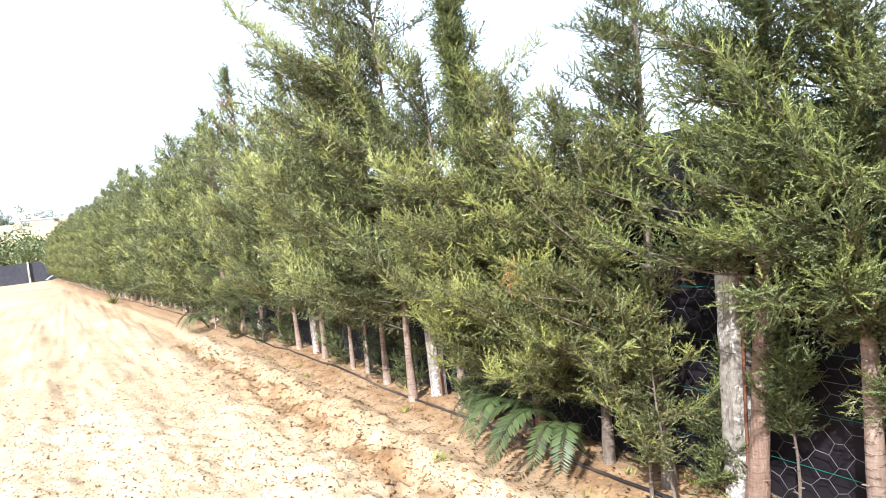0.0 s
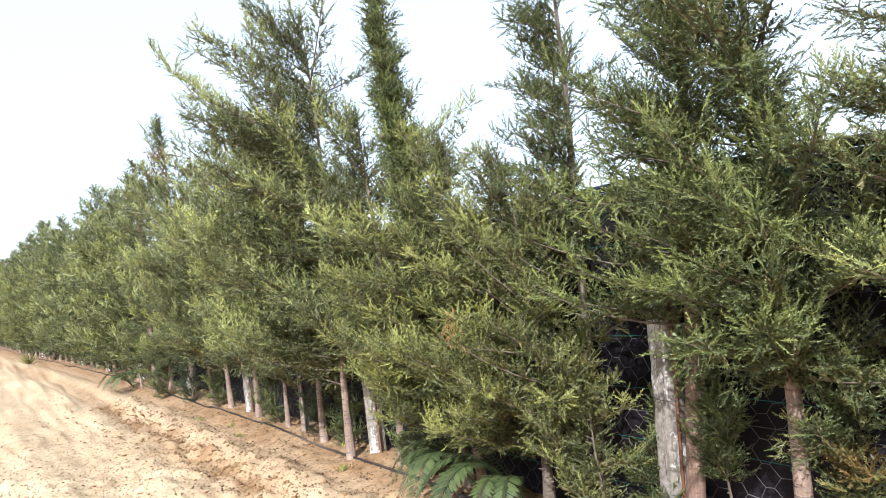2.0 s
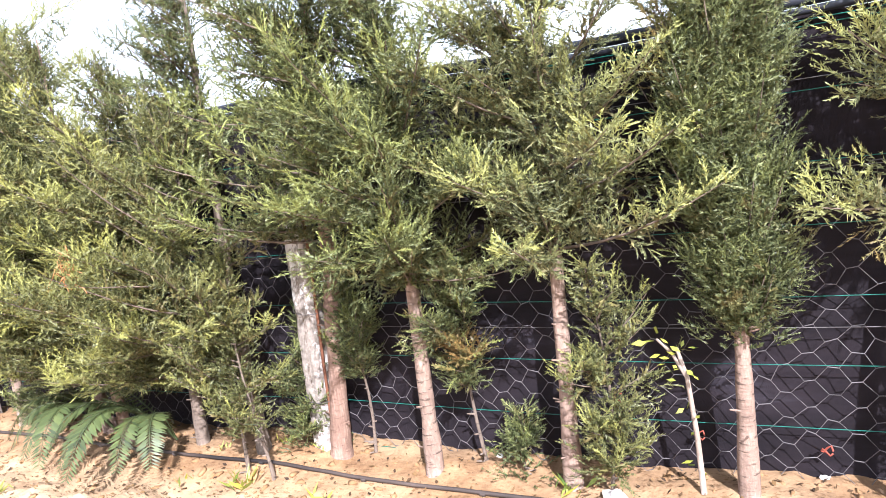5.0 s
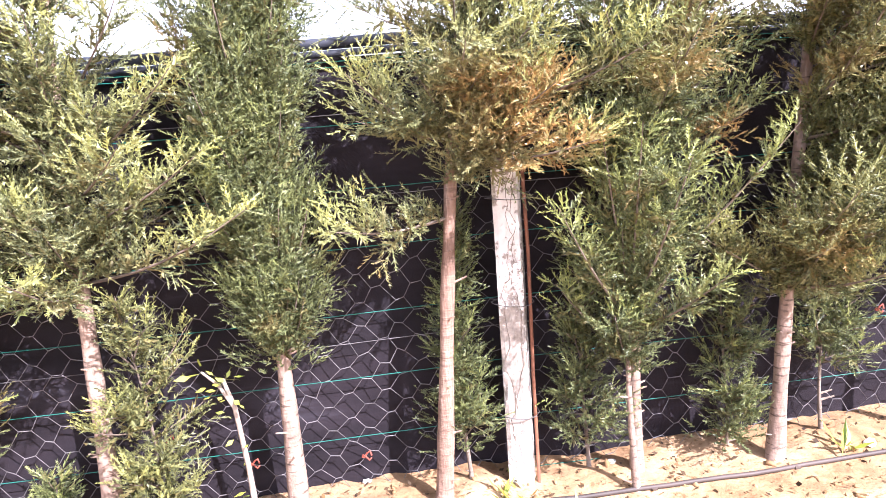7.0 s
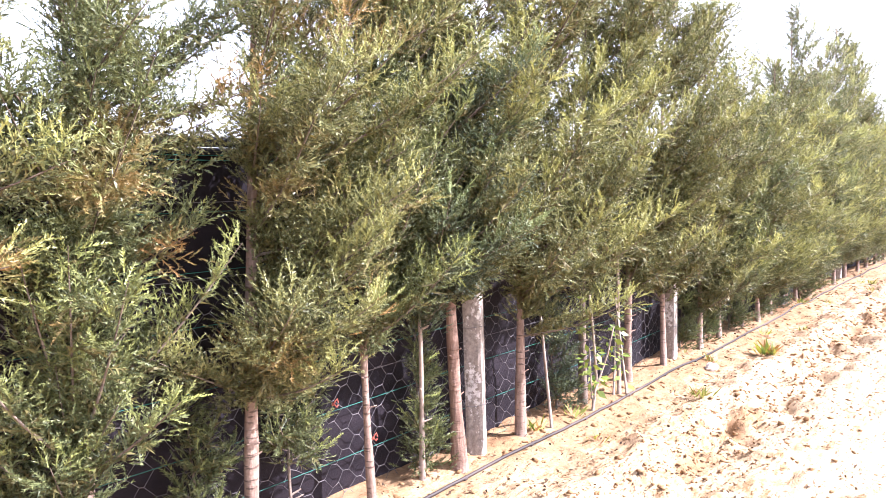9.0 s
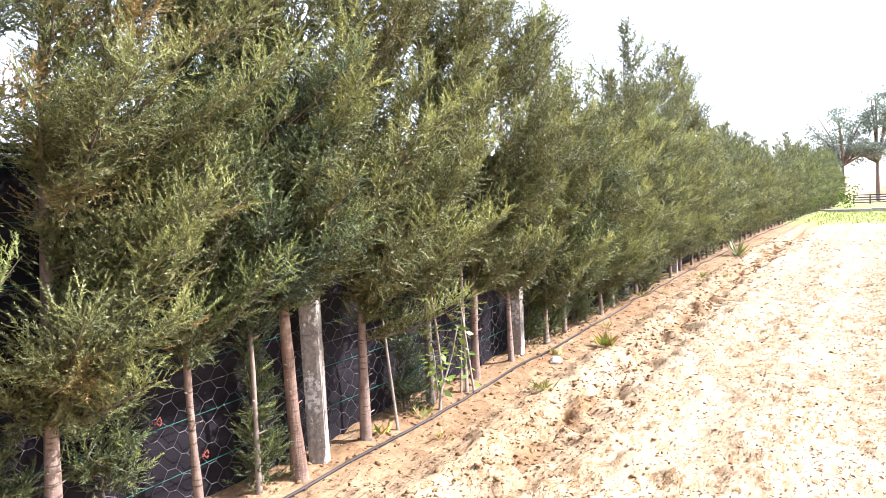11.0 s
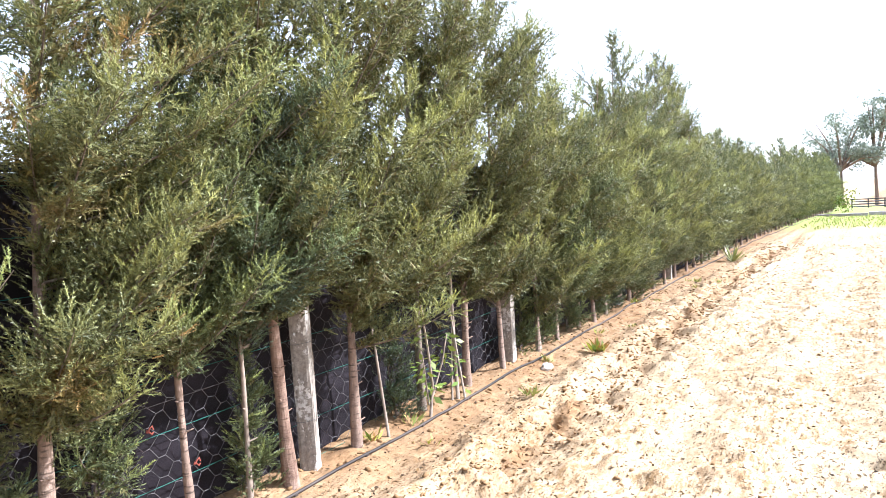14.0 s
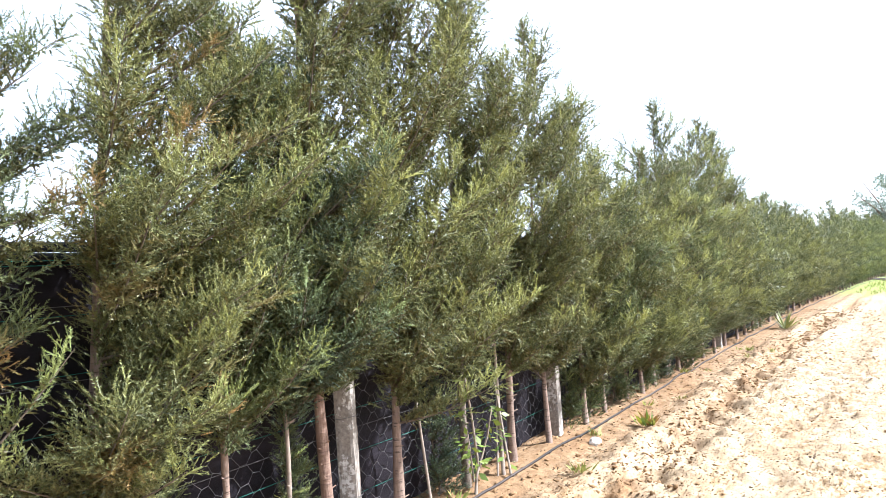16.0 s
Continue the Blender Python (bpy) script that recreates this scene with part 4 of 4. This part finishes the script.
leafy_stick("vine_stake", "bare pale stake with yellowing vine leaves beside the fence", row_at(-0.31, 3.21), [([(0.03, 0, -0.05), (0.02, 0, 0.25), (0.0, 0, 0.5), (-0.03, 0, 0.62)], 0.013), ([(0.0, 0, 0.5), (-0.05, 0.0, 0.60), (-0.10, -0.01, 0.66)], 0.008)], 13, BROADLEAF, 0.050, 51, 0.6)
leafy_stick("broadleaf_sapling", "young broad-leaved sapling with glossy green leaves beside the drip pipe", row_at(4.56, 3.12), [([(0, 0, -0.05), (0.03, -0.02, 0.25), (-0.02, -0.03, 0.55), (-0.10, -0.05, 0.85)], 0.012), ([(0.02, 0, 0.1), (0.12, -0.06, 0.4), (0.14, -0.1, 0.6)], 0.008), ([(0, 0, 0.1), (-0.1, -0.05, 0.35), (-0.16, -0.08, 0.5)], 0.007)], 34, BROADLEAF, 0.075, 52, 0.25)
leafy_stick("broadleaf_tree", "thin broad-leaved tree tied to two pale canes", row_at(5, 3.14), [([(0.0, 0, -0.05), (-0.01, 0, 0.5), (0.02, 0.02, 1.0), (0.0, 0.03, 1.5)], 0.016), ([(0.05, -0.04, -0.05), (-0.05, 0.0, 0.75)], 0.010), ([(-0.06, 0.02, -0.05), (0.02, 0.02, 0.8)], 0.009)], 18, BROADLEAF, 0.07, 53, 0.2)
cane = Build()
cane.tube([(0, 0, -0.05), (-0.05, 0.01, 0.4), (-0.09, 0.02, 0.8)], [0.011, 0.010, 0.008], 8)
thing("cane", "thin pale cane leaning among the cypresses", "cane", "bare canes", at=row_at(4.12, 3.16), data=cane.mesh("cane", STICK))
for x, y, h, dx in ((6.70, 3.18, 0.85, -0.08), (-6.40, 3.18, 0.9, 0.02), (7.25, 3.25, 0.8, -0.04), (-12.6, 3.0, 0.9, -0.12)):
    c = Build()
    c.tube([(0, 0, -0.05), (dx * 0.5, 0.01, h * 0.5), (dx, 0.02, h)], [0.013, 0.012, 0.009], 8)
    thing("cane", "thin pale cane leaning among the cypresses", "cane", "bare canes", at=row_at(x, y), data=c.mesh("cane", STICK))
pole = Build()
pole.tube([(0, 0, -0.1), (0.01, 0, 1.5), (0.02, 0.01, 2.95)], [0.045, 0.042, 0.038], 10)
thing("wooden_pole", "weathered round wooden pole standing in the hedge", "pole", at=row_at(-11.82, 3.06), data=pole.mesh("pole", BARK))

# dead twigs caught in the crown
r = np.random.default_rng(61)
dead = Build()
for k in range(16):
    p = np.array([r.uniform(-0.025, 0.025), r.uniform(-0.02, 0.02), r.uniform(0.0, 0.10)])
    pts = [p]
    for s in range(5):
        p = p + np.array([r.normal(0, 0.022), r.normal(0, 0.015), -r.uniform(0.012, 0.034)])
        pts.append(p)
    dead.tube(pts, np.linspace(0.0035, 0.0015, 6), 4, False)
thing("dead_twigs", "tangle of dead orange twigs hanging in a cypress", "twigs", at=(-2.66, 2.46, 1.24), data=dead.mesh("dead_twigs", DRY))

# ---- loose things on the soil ----
def clods(n, seed, area, size, name, label, material):
    """Many lumps of soil, each a dented ball, lying half sunk."""
    r = np.random.default_rng(seed)
    g = (1 + 5 ** 0.5) / 2
    ico = unit(np.array([(-1, g, 0), (1, g, 0), (-1, -g, 0), (1, -g, 0), (0, -1, g), (0, 1, g), (0, -1, -g), (0, 1, -g), (g, 0, -1), (g, 0, 1), (-g, 0, -1), (-g, 0, 1)]))
    tri = np.array([(0, 11, 5), (0, 5, 1), (0, 1, 7), (0, 7, 10), (0, 10, 11), (1, 5, 9), (5, 11, 4), (11, 10, 2), (10, 7, 6), (7, 1, 8), (3, 9, 4), (3, 4, 2), (3, 2, 6), (3, 6, 8), (3, 8, 9), (4, 9, 5), (2, 4, 11), (6, 2, 10), (8, 6, 7), (9, 8, 1)])
    x, y = area(r, n)
    s = size[0] + (size[1] - size[0]) * r.random(n) ** 3.0
    z = ground_height(x, y) + s * 0.1
    v = ico[None] * (1 + r.normal(0, 0.34, (n, 12, 1))) * (s[:, None, None] * r.uniform(0.45, 1.4, (n, 1, 3)) * np.array([1, 1, 0.6])) + np.stack([x, y, z], -1)[:, None]
    f = (tri[None] + (np.arange(n) * 12)[:, None, None]).reshape(-1, 3)
    me = bpy.data.meshes.new(name)
    me.vertices.add(n * 12)
    me.vertices.foreach_set("co", v.astype(np.float32).ravel())
    me.loops.add(f.size)
    me.loops.foreach_set("vertex_index", f.astype(np.int32).ravel())
    me.polygons.add(len(f))
    me.polygons.foreach_set("loop_start", np.arange(len(f), dtype=np.int32) * 3)
    me.polygons.foreach_set("loop_total", np.full(len(f), 3, dtype=np.int32))
    me.materials.append(material)
    me.update(calc_edges=True)
    thing(name, label, "soil", kind="stuff", data=me)


def field(r, n):
    x = np.where(r.random(n) < 0.55, r.uniform(1.5, 22, n), r.uniform(-14, 1.5, n))
    return x, 2.55 - 4.6 * r.random(n) ** 1.25


def strip(r, n):
    x = r.uniform(-12, 20, n)
    return x, np.where(r.random(n) < 0.75, np.clip(r.normal(2.30, 0.13, n), 1.8, 2.6), r.uniform(1.5, 3.0, n)) + bend(x)


clods(9000, 71, field, (0.003, 0.017), "soil_clods", "small clods of sandy soil over the tilled field", CLOD)
clods(11000, 72, strip, (0.005, 0.022), "furrow_clods", "reddish clods turned up along the furrow beside the row", CLOD)
clods(1200, 73, lambda r, n: (r.uniform(-9, 12, n), r.uniform(2.85, 3.38, n)), (0.006, 0.026), "bank_crumbs", "crumbs of soil on the bank under the trees", CLOD)


def litter(n, seed, xr, yr, size, name, label):
    """Fallen scraps of leaf and twig lying on the soil."""
    r = np.random.default_rng(seed)
    x, y = r.uniform(*xr, n), yr[0] + (yr[1] - yr[0]) * r.random(n)
    a = r.uniform(0, 6.28, n)
    way = np.stack([np.cos(a), np.sin(a), r.uniform(-0.1, 0.5, n)], -1)
    pos = np.stack([x, y, ground_height(x, y) + 0.008], -1)
    ln = size * r.uniform(0.4, 1.4, n)
    q = leaf_quads(pos, way, ln, ln * r.uniform(0.10, 0.35, n), r)
    thing(name, label, "litter", kind="stuff", data=quads_mesh(name, q, LITTER))


litter(5200, 81, (-10, 14), (2.65, 3.38), 0.024, "leaf_litter", "dry brown cypress litter on the bank under the trees")
litter(38000, 82, (-10, 20), (-2.6, 2.8), 0.025, "field_debris", "scattered dark scraps of dead plants on the field")


def tuft(at, n, h, mat_leaf, label, seed, name="weed"):
    """A small tuft of narrow blades."""
    r = np.random.default_rng(seed)
    a = r.uniform(0, 6.28, n)
    way = np.stack([np.cos(a) * 0.8, np.sin(a) * 0.8, r.uniform(0.4, 1.4, n)], -1)
    pos = np.stack([r.normal(0, 0.03, n), r.normal(0, 0.03, n), np.zeros(n)], -1)
    ln = h * r.uniform(0.5, 1.2, n)
    q = leaf_quads(pos, way, ln, ln * 0.09, r)
    weed = thing(name, label, "weed", "weeds along the bank", at=at)
    tagged(part("blade_tuft", quads_mesh("blade_tuft", q, mat_leaf, {"young": r.random(n), "dry": (r.random(n) < 0.25) * 1.0}), weed), kind="stuff")


r = np.random.default_rng(90)
for k in range(34):
    x = r.uniform(-9, 13)
    y = r.choice([r.uniform(2.85, 3.3), r.uniform(2.4, 3.0)])
    tuft((x, y, ground_at(x, y)), int(r.integers(8, 26)), r.uniform(0.05, 0.13), BROADLEAF if r.random() < 0.6 else GRASS, "small green and yellowing weed on the sandy bank", 900 + k)
tuft((7.0, 2.70, ground_at(7.0, 2.7)), 60, 0.16, BROADLEAF, "bright yellow-green weed beside the drip pipe", 950)
q = []
r = np.random.default_rng(91)
for k in range(46):
    a = r.uniform(0, 6.28)
    w = np.array([math.cos(a), math.sin(a), r.uniform(0.4, 1.5)])
    q.append(blade(np.zeros(3), unit(w), unit(np.cross(w, [0, 0, 1.0])), r.uniform(0.25, 0.55), 0.022))
thing("agave", "pale grey-green spiky rosette plant at the foot of the hedge", "plant", at=row_at(15.32, 2.77), data=quads_mesh("agave", np.array(q), PALE, {"young": r.random(46), "dry": np.zeros(46)}))
thing("agave", "pale grey-green spiky rosette plant at the foot of the hedge", "plant", at=row_at(-23.68, 2.67), data=bpy.data.meshes["agave"])


def stone(at, size, seed, label="pale stone lying on the soil"):
    b = bmesh.new()
    bmesh.ops.create_icosphere(b, subdivisions=2, radius=1)
    r = np.random.default_rng(seed)
    for v in b.verts:
        v.co = Vector((v.co.x * size, v.co.y * size * 0.8, v.co.z * size * 0.55)) * (1 + 0.5 * (noise.noise(v.co * 1.7 + Vector((seed, 0, 0)))))
    me = bpy.data.meshes.new("stone")
    b.to_mesh(me)
    b.free()
    me.materials.append(STONE)
    thing("stone", label, "stone", "pale stones", at=at, data=me)


stone((-0.62, 3.12, ground_at(-0.62, 3.12) + 0.01), 0.06, 3)
for k, (x, y, s) in enumerate(((0.15, 3.4, 0.018), (1.2, 3.3, 0.02), (2.3, 3.15, 0.03), (6.2, 2.9, 0.07), (-1.2, 3.35, 0.02), (2.6, 3.1, 0.03))):
    stone((x, y, ground_at(x, y) + s * 0.2), s, 10 + k)
for k, (x, z) in enumerate(((0.16, 0.17), (-0.62, 0.35), (-0.30, 0.20), (2.5, 0.55), (2.75, 0.3))):
    b = Build()
    b.tube([(0.02 * math.cos(a), 0, 0.014 * math.sin(2 * a) + 0.01 * math.sin(a)) for a in np.linspace(0, 6.0, 9)], 0.004, 5)
    thing("plastic_scrap", "scrap of faded red plastic caught in the wire netting", "scrap", "scraps in the netting", at=(x, FENCE_Y - 0.03, z), data=b.mesh("scrap", FLOWER))

# ---- the far left: low net fence, orchard, hillside ----
far = thing("far_fence", "low dark net fence with a white post across the end of the field", "fence", kind="structure")
b = Build()
FX = -64.0
for k in range(40):
    y = -60 + k * 3.0
    z = ground_at(FX, -3.0)
    for t in (0.0, 0.02):
        b.add([(FX + t, y, z - 0.05), (FX + t, y + 3, z - 0.05), (FX + t, y + 3, z + 1.62), (FX + t, y, z + 1.62)], [(0, 1, 2, 3)])
part("net_sheet", b.mesh("far_net", WALLM, False), far)
for y in (-14.0, -8.0, -1.9, 4.0):
    b = Build()
    b.box((FX + 0.06, y - 0.07, -0.3), (FX + 0.20, y + 0.07, 1.70))
    part("post", b.mesh("far_post", LIMEWASH, False), far, "white post")
b = Build()
b.tube([(FX + 0.3, -0.8, 0.0), (FX + 0.3, 1.0, 1.15)], 0.07, 8)
part("brace", b.mesh("far_brace", LIMEWASH), far, "white slanting brace")

r = np.random.default_rng(101)


def crown_mass(name, n, size, spread, mat_leaf, seed, leaf=0.30):
    """An uneven crown of many leaf clumps with gaps."""
    r = np.random.default_rng(seed)
    k = max(6, n // 26)
    c = r.normal(0, 1, (k, 3)) * spread
    pos = (c[r.integers(0, k, n)] + r.normal(0, 1, (n, 3)) * size)
    way = r.normal(0, 1, (n, 3)) + [0, 0, -0.2]
    q = leaf_quads(pos, way, leaf * r.uniform(0.5, 1.3, n), leaf * 0.28 * r.uniform(0.6, 1.2, n), r)
    return quads_mesh(name, q, mat_leaf, {"young": r.random(n) * 0.5, "dry": np.zeros(n)})


bush_meshes = [crown_mass("bush_crown", 700, 0.38, np.array([0.9, 1.0, 0.55]), FAR_BUSH, 110 + k, leaf=0.42) for k in range(3)]
bush_trunk = Build()
bush_trunk.tube([(0, 0, -2.2), (0.05, 0, -0.7), (0, 0.05, 0.2)], [0.12, 0.10, 0.05], 6)
bush_trunk = bush_trunk.mesh("bush_trunk", BARK_DARK)
for k in range(46):
    y = -30 + 42 * r.random()
    x = -76 - 30 * r.random()
    z = 1.9 + 0.06 * (-76 - x)
    t = thing("orchard_tree", "low rounded grey-green orchard tree beyond the far fence", "tree", "orchard trees", at=(x, y, z))
    t.scale = [r.uniform(0.9, 1.4)] * 3
    part("crown", bush_meshes[k % 3], t)
    part("trunk", bush_trunk, t)

hx, hy = np.linspace(-105, -420, 34), np.linspace(-330, 330, 70)
HX, HY = np.meshgrid(hx, hy, indexing="ij")
HZ = -0.3 + 18.5 * np.clip((-105 - HX) / 190, 0, 1) ** 0.9 * (0.86 + 0.28 * value_noise(HX * 0.012, HY * 0.014, 7)) + 0.8 * (value_noise(HX * 0.06, HY * 0.06, 9) - 0.5) * (HX < -110)
b = Build()
n = len(hy)
b.add(np.stack([HX, HY, HZ], -1).reshape(-1, 3).tolist(), [(i * n + j, (i + 1) * n + j, (i + 1) * n + j + 1, i * n + j + 1) for i in range(len(hx) - 1) for j in range(n - 1)])
thing("hillside", "dry tan hillside beyond the orchard", "hill", kind="structure", data=b.mesh("hillside", HILL))


def hill_z(x, y):
    i, j = int(np.argmin(abs(hx - x))), int(np.argmin(abs(hy - y)))
    return float(HZ[i, j])


small = [crown_mass("far_crown", 130, 0.6, np.array([1.3, 1.5, 1.0]), FAR_LEAF, 130 + k, leaf=1.1) for k in range(2)]
for k in range(40):
    x, y = (-292 + r.normal(0, 4), -80 + 130 * r.random()) if k < 24 else (-130 - 150 * r.random(), -50 + 80 * r.random())
    s = r.uniform(0.8, 1.5) if k < 24 else r.uniform(0.35, 0.7)
    t = thing("far_tree", "distant dark tree on the dry hillside", "tree", "distant trees", at=(x, y, hill_z(x, y) + 1.4 * s))
    t.scale = (s, s, s)
    part("crown", small[k % 2], t)
house = thing("farmhouse", "long low pale farm building on the ridge", "house", at=(-285, -5.5, hill_z(-285, -5.5)))
b = Build()
b.box((-3, -5, -1.5), (3, 5, 0.9))
part("wall", b.mesh("house_wall", ROOFM, False), house)
b = Build()
b.add([(-3.4, -5.5, 0.9), (3.4, -5.5, 0.9), (3.4, 5.5, 0.9), (-3.4, 5.5, 0.9), (0, -5.5, 1.5), (0, 5.5, 1.5)], [(0, 1, 4), (2, 3, 5), (1, 2, 5, 4), (3, 0, 4, 5), (0, 3, 2, 1)])
part("roof", b.mesh("house_roof", ROOFM, False), house)

# ---- the far right: grass verge, wall, gum trees ----
r = np.random.default_rng(140)
n = 9000
x, y = r.uniform(25.5, 35.5, n), r.uniform(-22, 2.2, n)
a = r.uniform(0, 6.28, n)
q = leaf_quads(np.stack([x, y, ground_height(x, y)], -1), np.stack([np.cos(a) * 0.5, np.sin(a) * 0.5, np.ones(n)], -1), r.uniform(0.04, 0.16, n), r.uniform(0.008, 0.02, n), r)
thing("grass_verge", "fresh green grass and weeds at the end of the field", "grass", kind="stuff", data=quads_mesh("grass_verge", q, GRASS, {"young": r.random(n), "dry": np.zeros(n)}))
wall = thing("far_wall", "low dark stone wall beyond the grass", "wall", kind="structure")
for k in range(26):
    b = Build()
    y0 = 2.9 - k * 2.6
    h = -0.12 + 0.08 * r.random()
    b.box((36.0, y0 - 2.6, -0.6), (36.3, y0 - 0.02, h))
    part("wall_section", b.mesh("wall_section", LOW_WALL, False), wall)
railing = thing("far_railing", "dark latticed railing beyond the low wall", "railing", at=(52, 1.7, float(lay(52)) - 0.1))
for k in range(15):
    b = Build()
    b.box((-0.04, -0.6 - 0.9 * k, 0), (0.04, -0.52 - 0.9 * k, 0.68))
    part("post", b.mesh("railing_post", WALLM, False), railing)
for z in (0.16, 0.32, 0.48, 0.64):
    b = Build()
    b.tube([(0.06, -0.5, z), (0.06, -4.5, z + 0.02), (0.06, -13.4, z)], 0.035, 6)
    part("rail", b.mesh("railing_rail", WALLM), railing)
hedge_bush = thing("far_bush", "yellow-green bush behind the low wall", "bush", at=(40, 1.4, float(lay(40)) + 0.55))
part("crown", crown_mass("far_bush_crown", 420, 0.16, np.array([0.22, 0.26, 0.20]), BROADLEAF, 171, leaf=0.16), hedge_bush)


def gum_tree(at, height, seed, spread):
    """A tall gum tree: forked pale trunk, open crown in hanging clumps."""
    r = np.random.default_rng(seed)
    tree = thing("gum_tree", "tall gum tree with an open grey-green crown", "tree", "gum trees", at=at)
    b = Build()
    fork = np.array([0.15, 0.1, height * 0.36])
    b.tube([(0, 0, -0.3), (0.1, 0.05, height * 0.15), fork], [height * 0.020, height * 0.016, height * 0.013], 8)
    tips = []
    for k in range(13):
        a = r.uniform(0, 6.28)
        e = fork + np.array([math.cos(a) * spread * r.uniform(0.3, 1), math.sin(a) * spread * r.uniform(0.3, 1), height * r.uniform(0.05, 0.60)])
        m = (fork + e) / 2 + np.array([0, 0, height * 0.05])
        b.tube([fork, m, e], [height * 0.012, height * 0.008, height * 0.003], 6)
        tips += [m, e, (m + e) / 2]
    part("trunk", b.mesh("gum_trunk", BARK), tree)
    tips = np.array(tips)
    n = 6500
    c = tips[r.integers(0, len(tips), n // 40)] + r.normal(0, 1, (n // 40, 3)) * height * np.array([0.05, 0.05, 0.03])
    pos = c[r.integers(0, len(c), n)] + r.normal(0, 1, (n, 3)) * height * np.array([0.032, 0.032, 0.016])
    q = leaf_quads(pos, r.normal(0, 1, (n, 3)) + [0, 0, -0.6], height * 0.024 * r.uniform(0.6, 1.4, n), height * 0.0065 * r.uniform(0.6, 1.3, n), r)
    part("crown", quads_mesh("gum_crown", q, FAR_LEAF, {"young": r.random(n) * 0.3, "dry": np.zeros(n)}), tree)


for k, (x, y, h, s) in enumerate(((78, 2.3, 10.0, 4.2), (80, -0.6, 10.8, 4.8), (76, 3.7, 6.4, 2.0), (74, 10.6, 7.6, 2.4), (72, 12.6, 7.4, 2.2), (84, -7.5, 11.5, 5.5), (80, -14.0, 10.0, 5.0))):
    gum_tree((x, y, float(lay(x)) - 0.1), h, 150 + k, s)
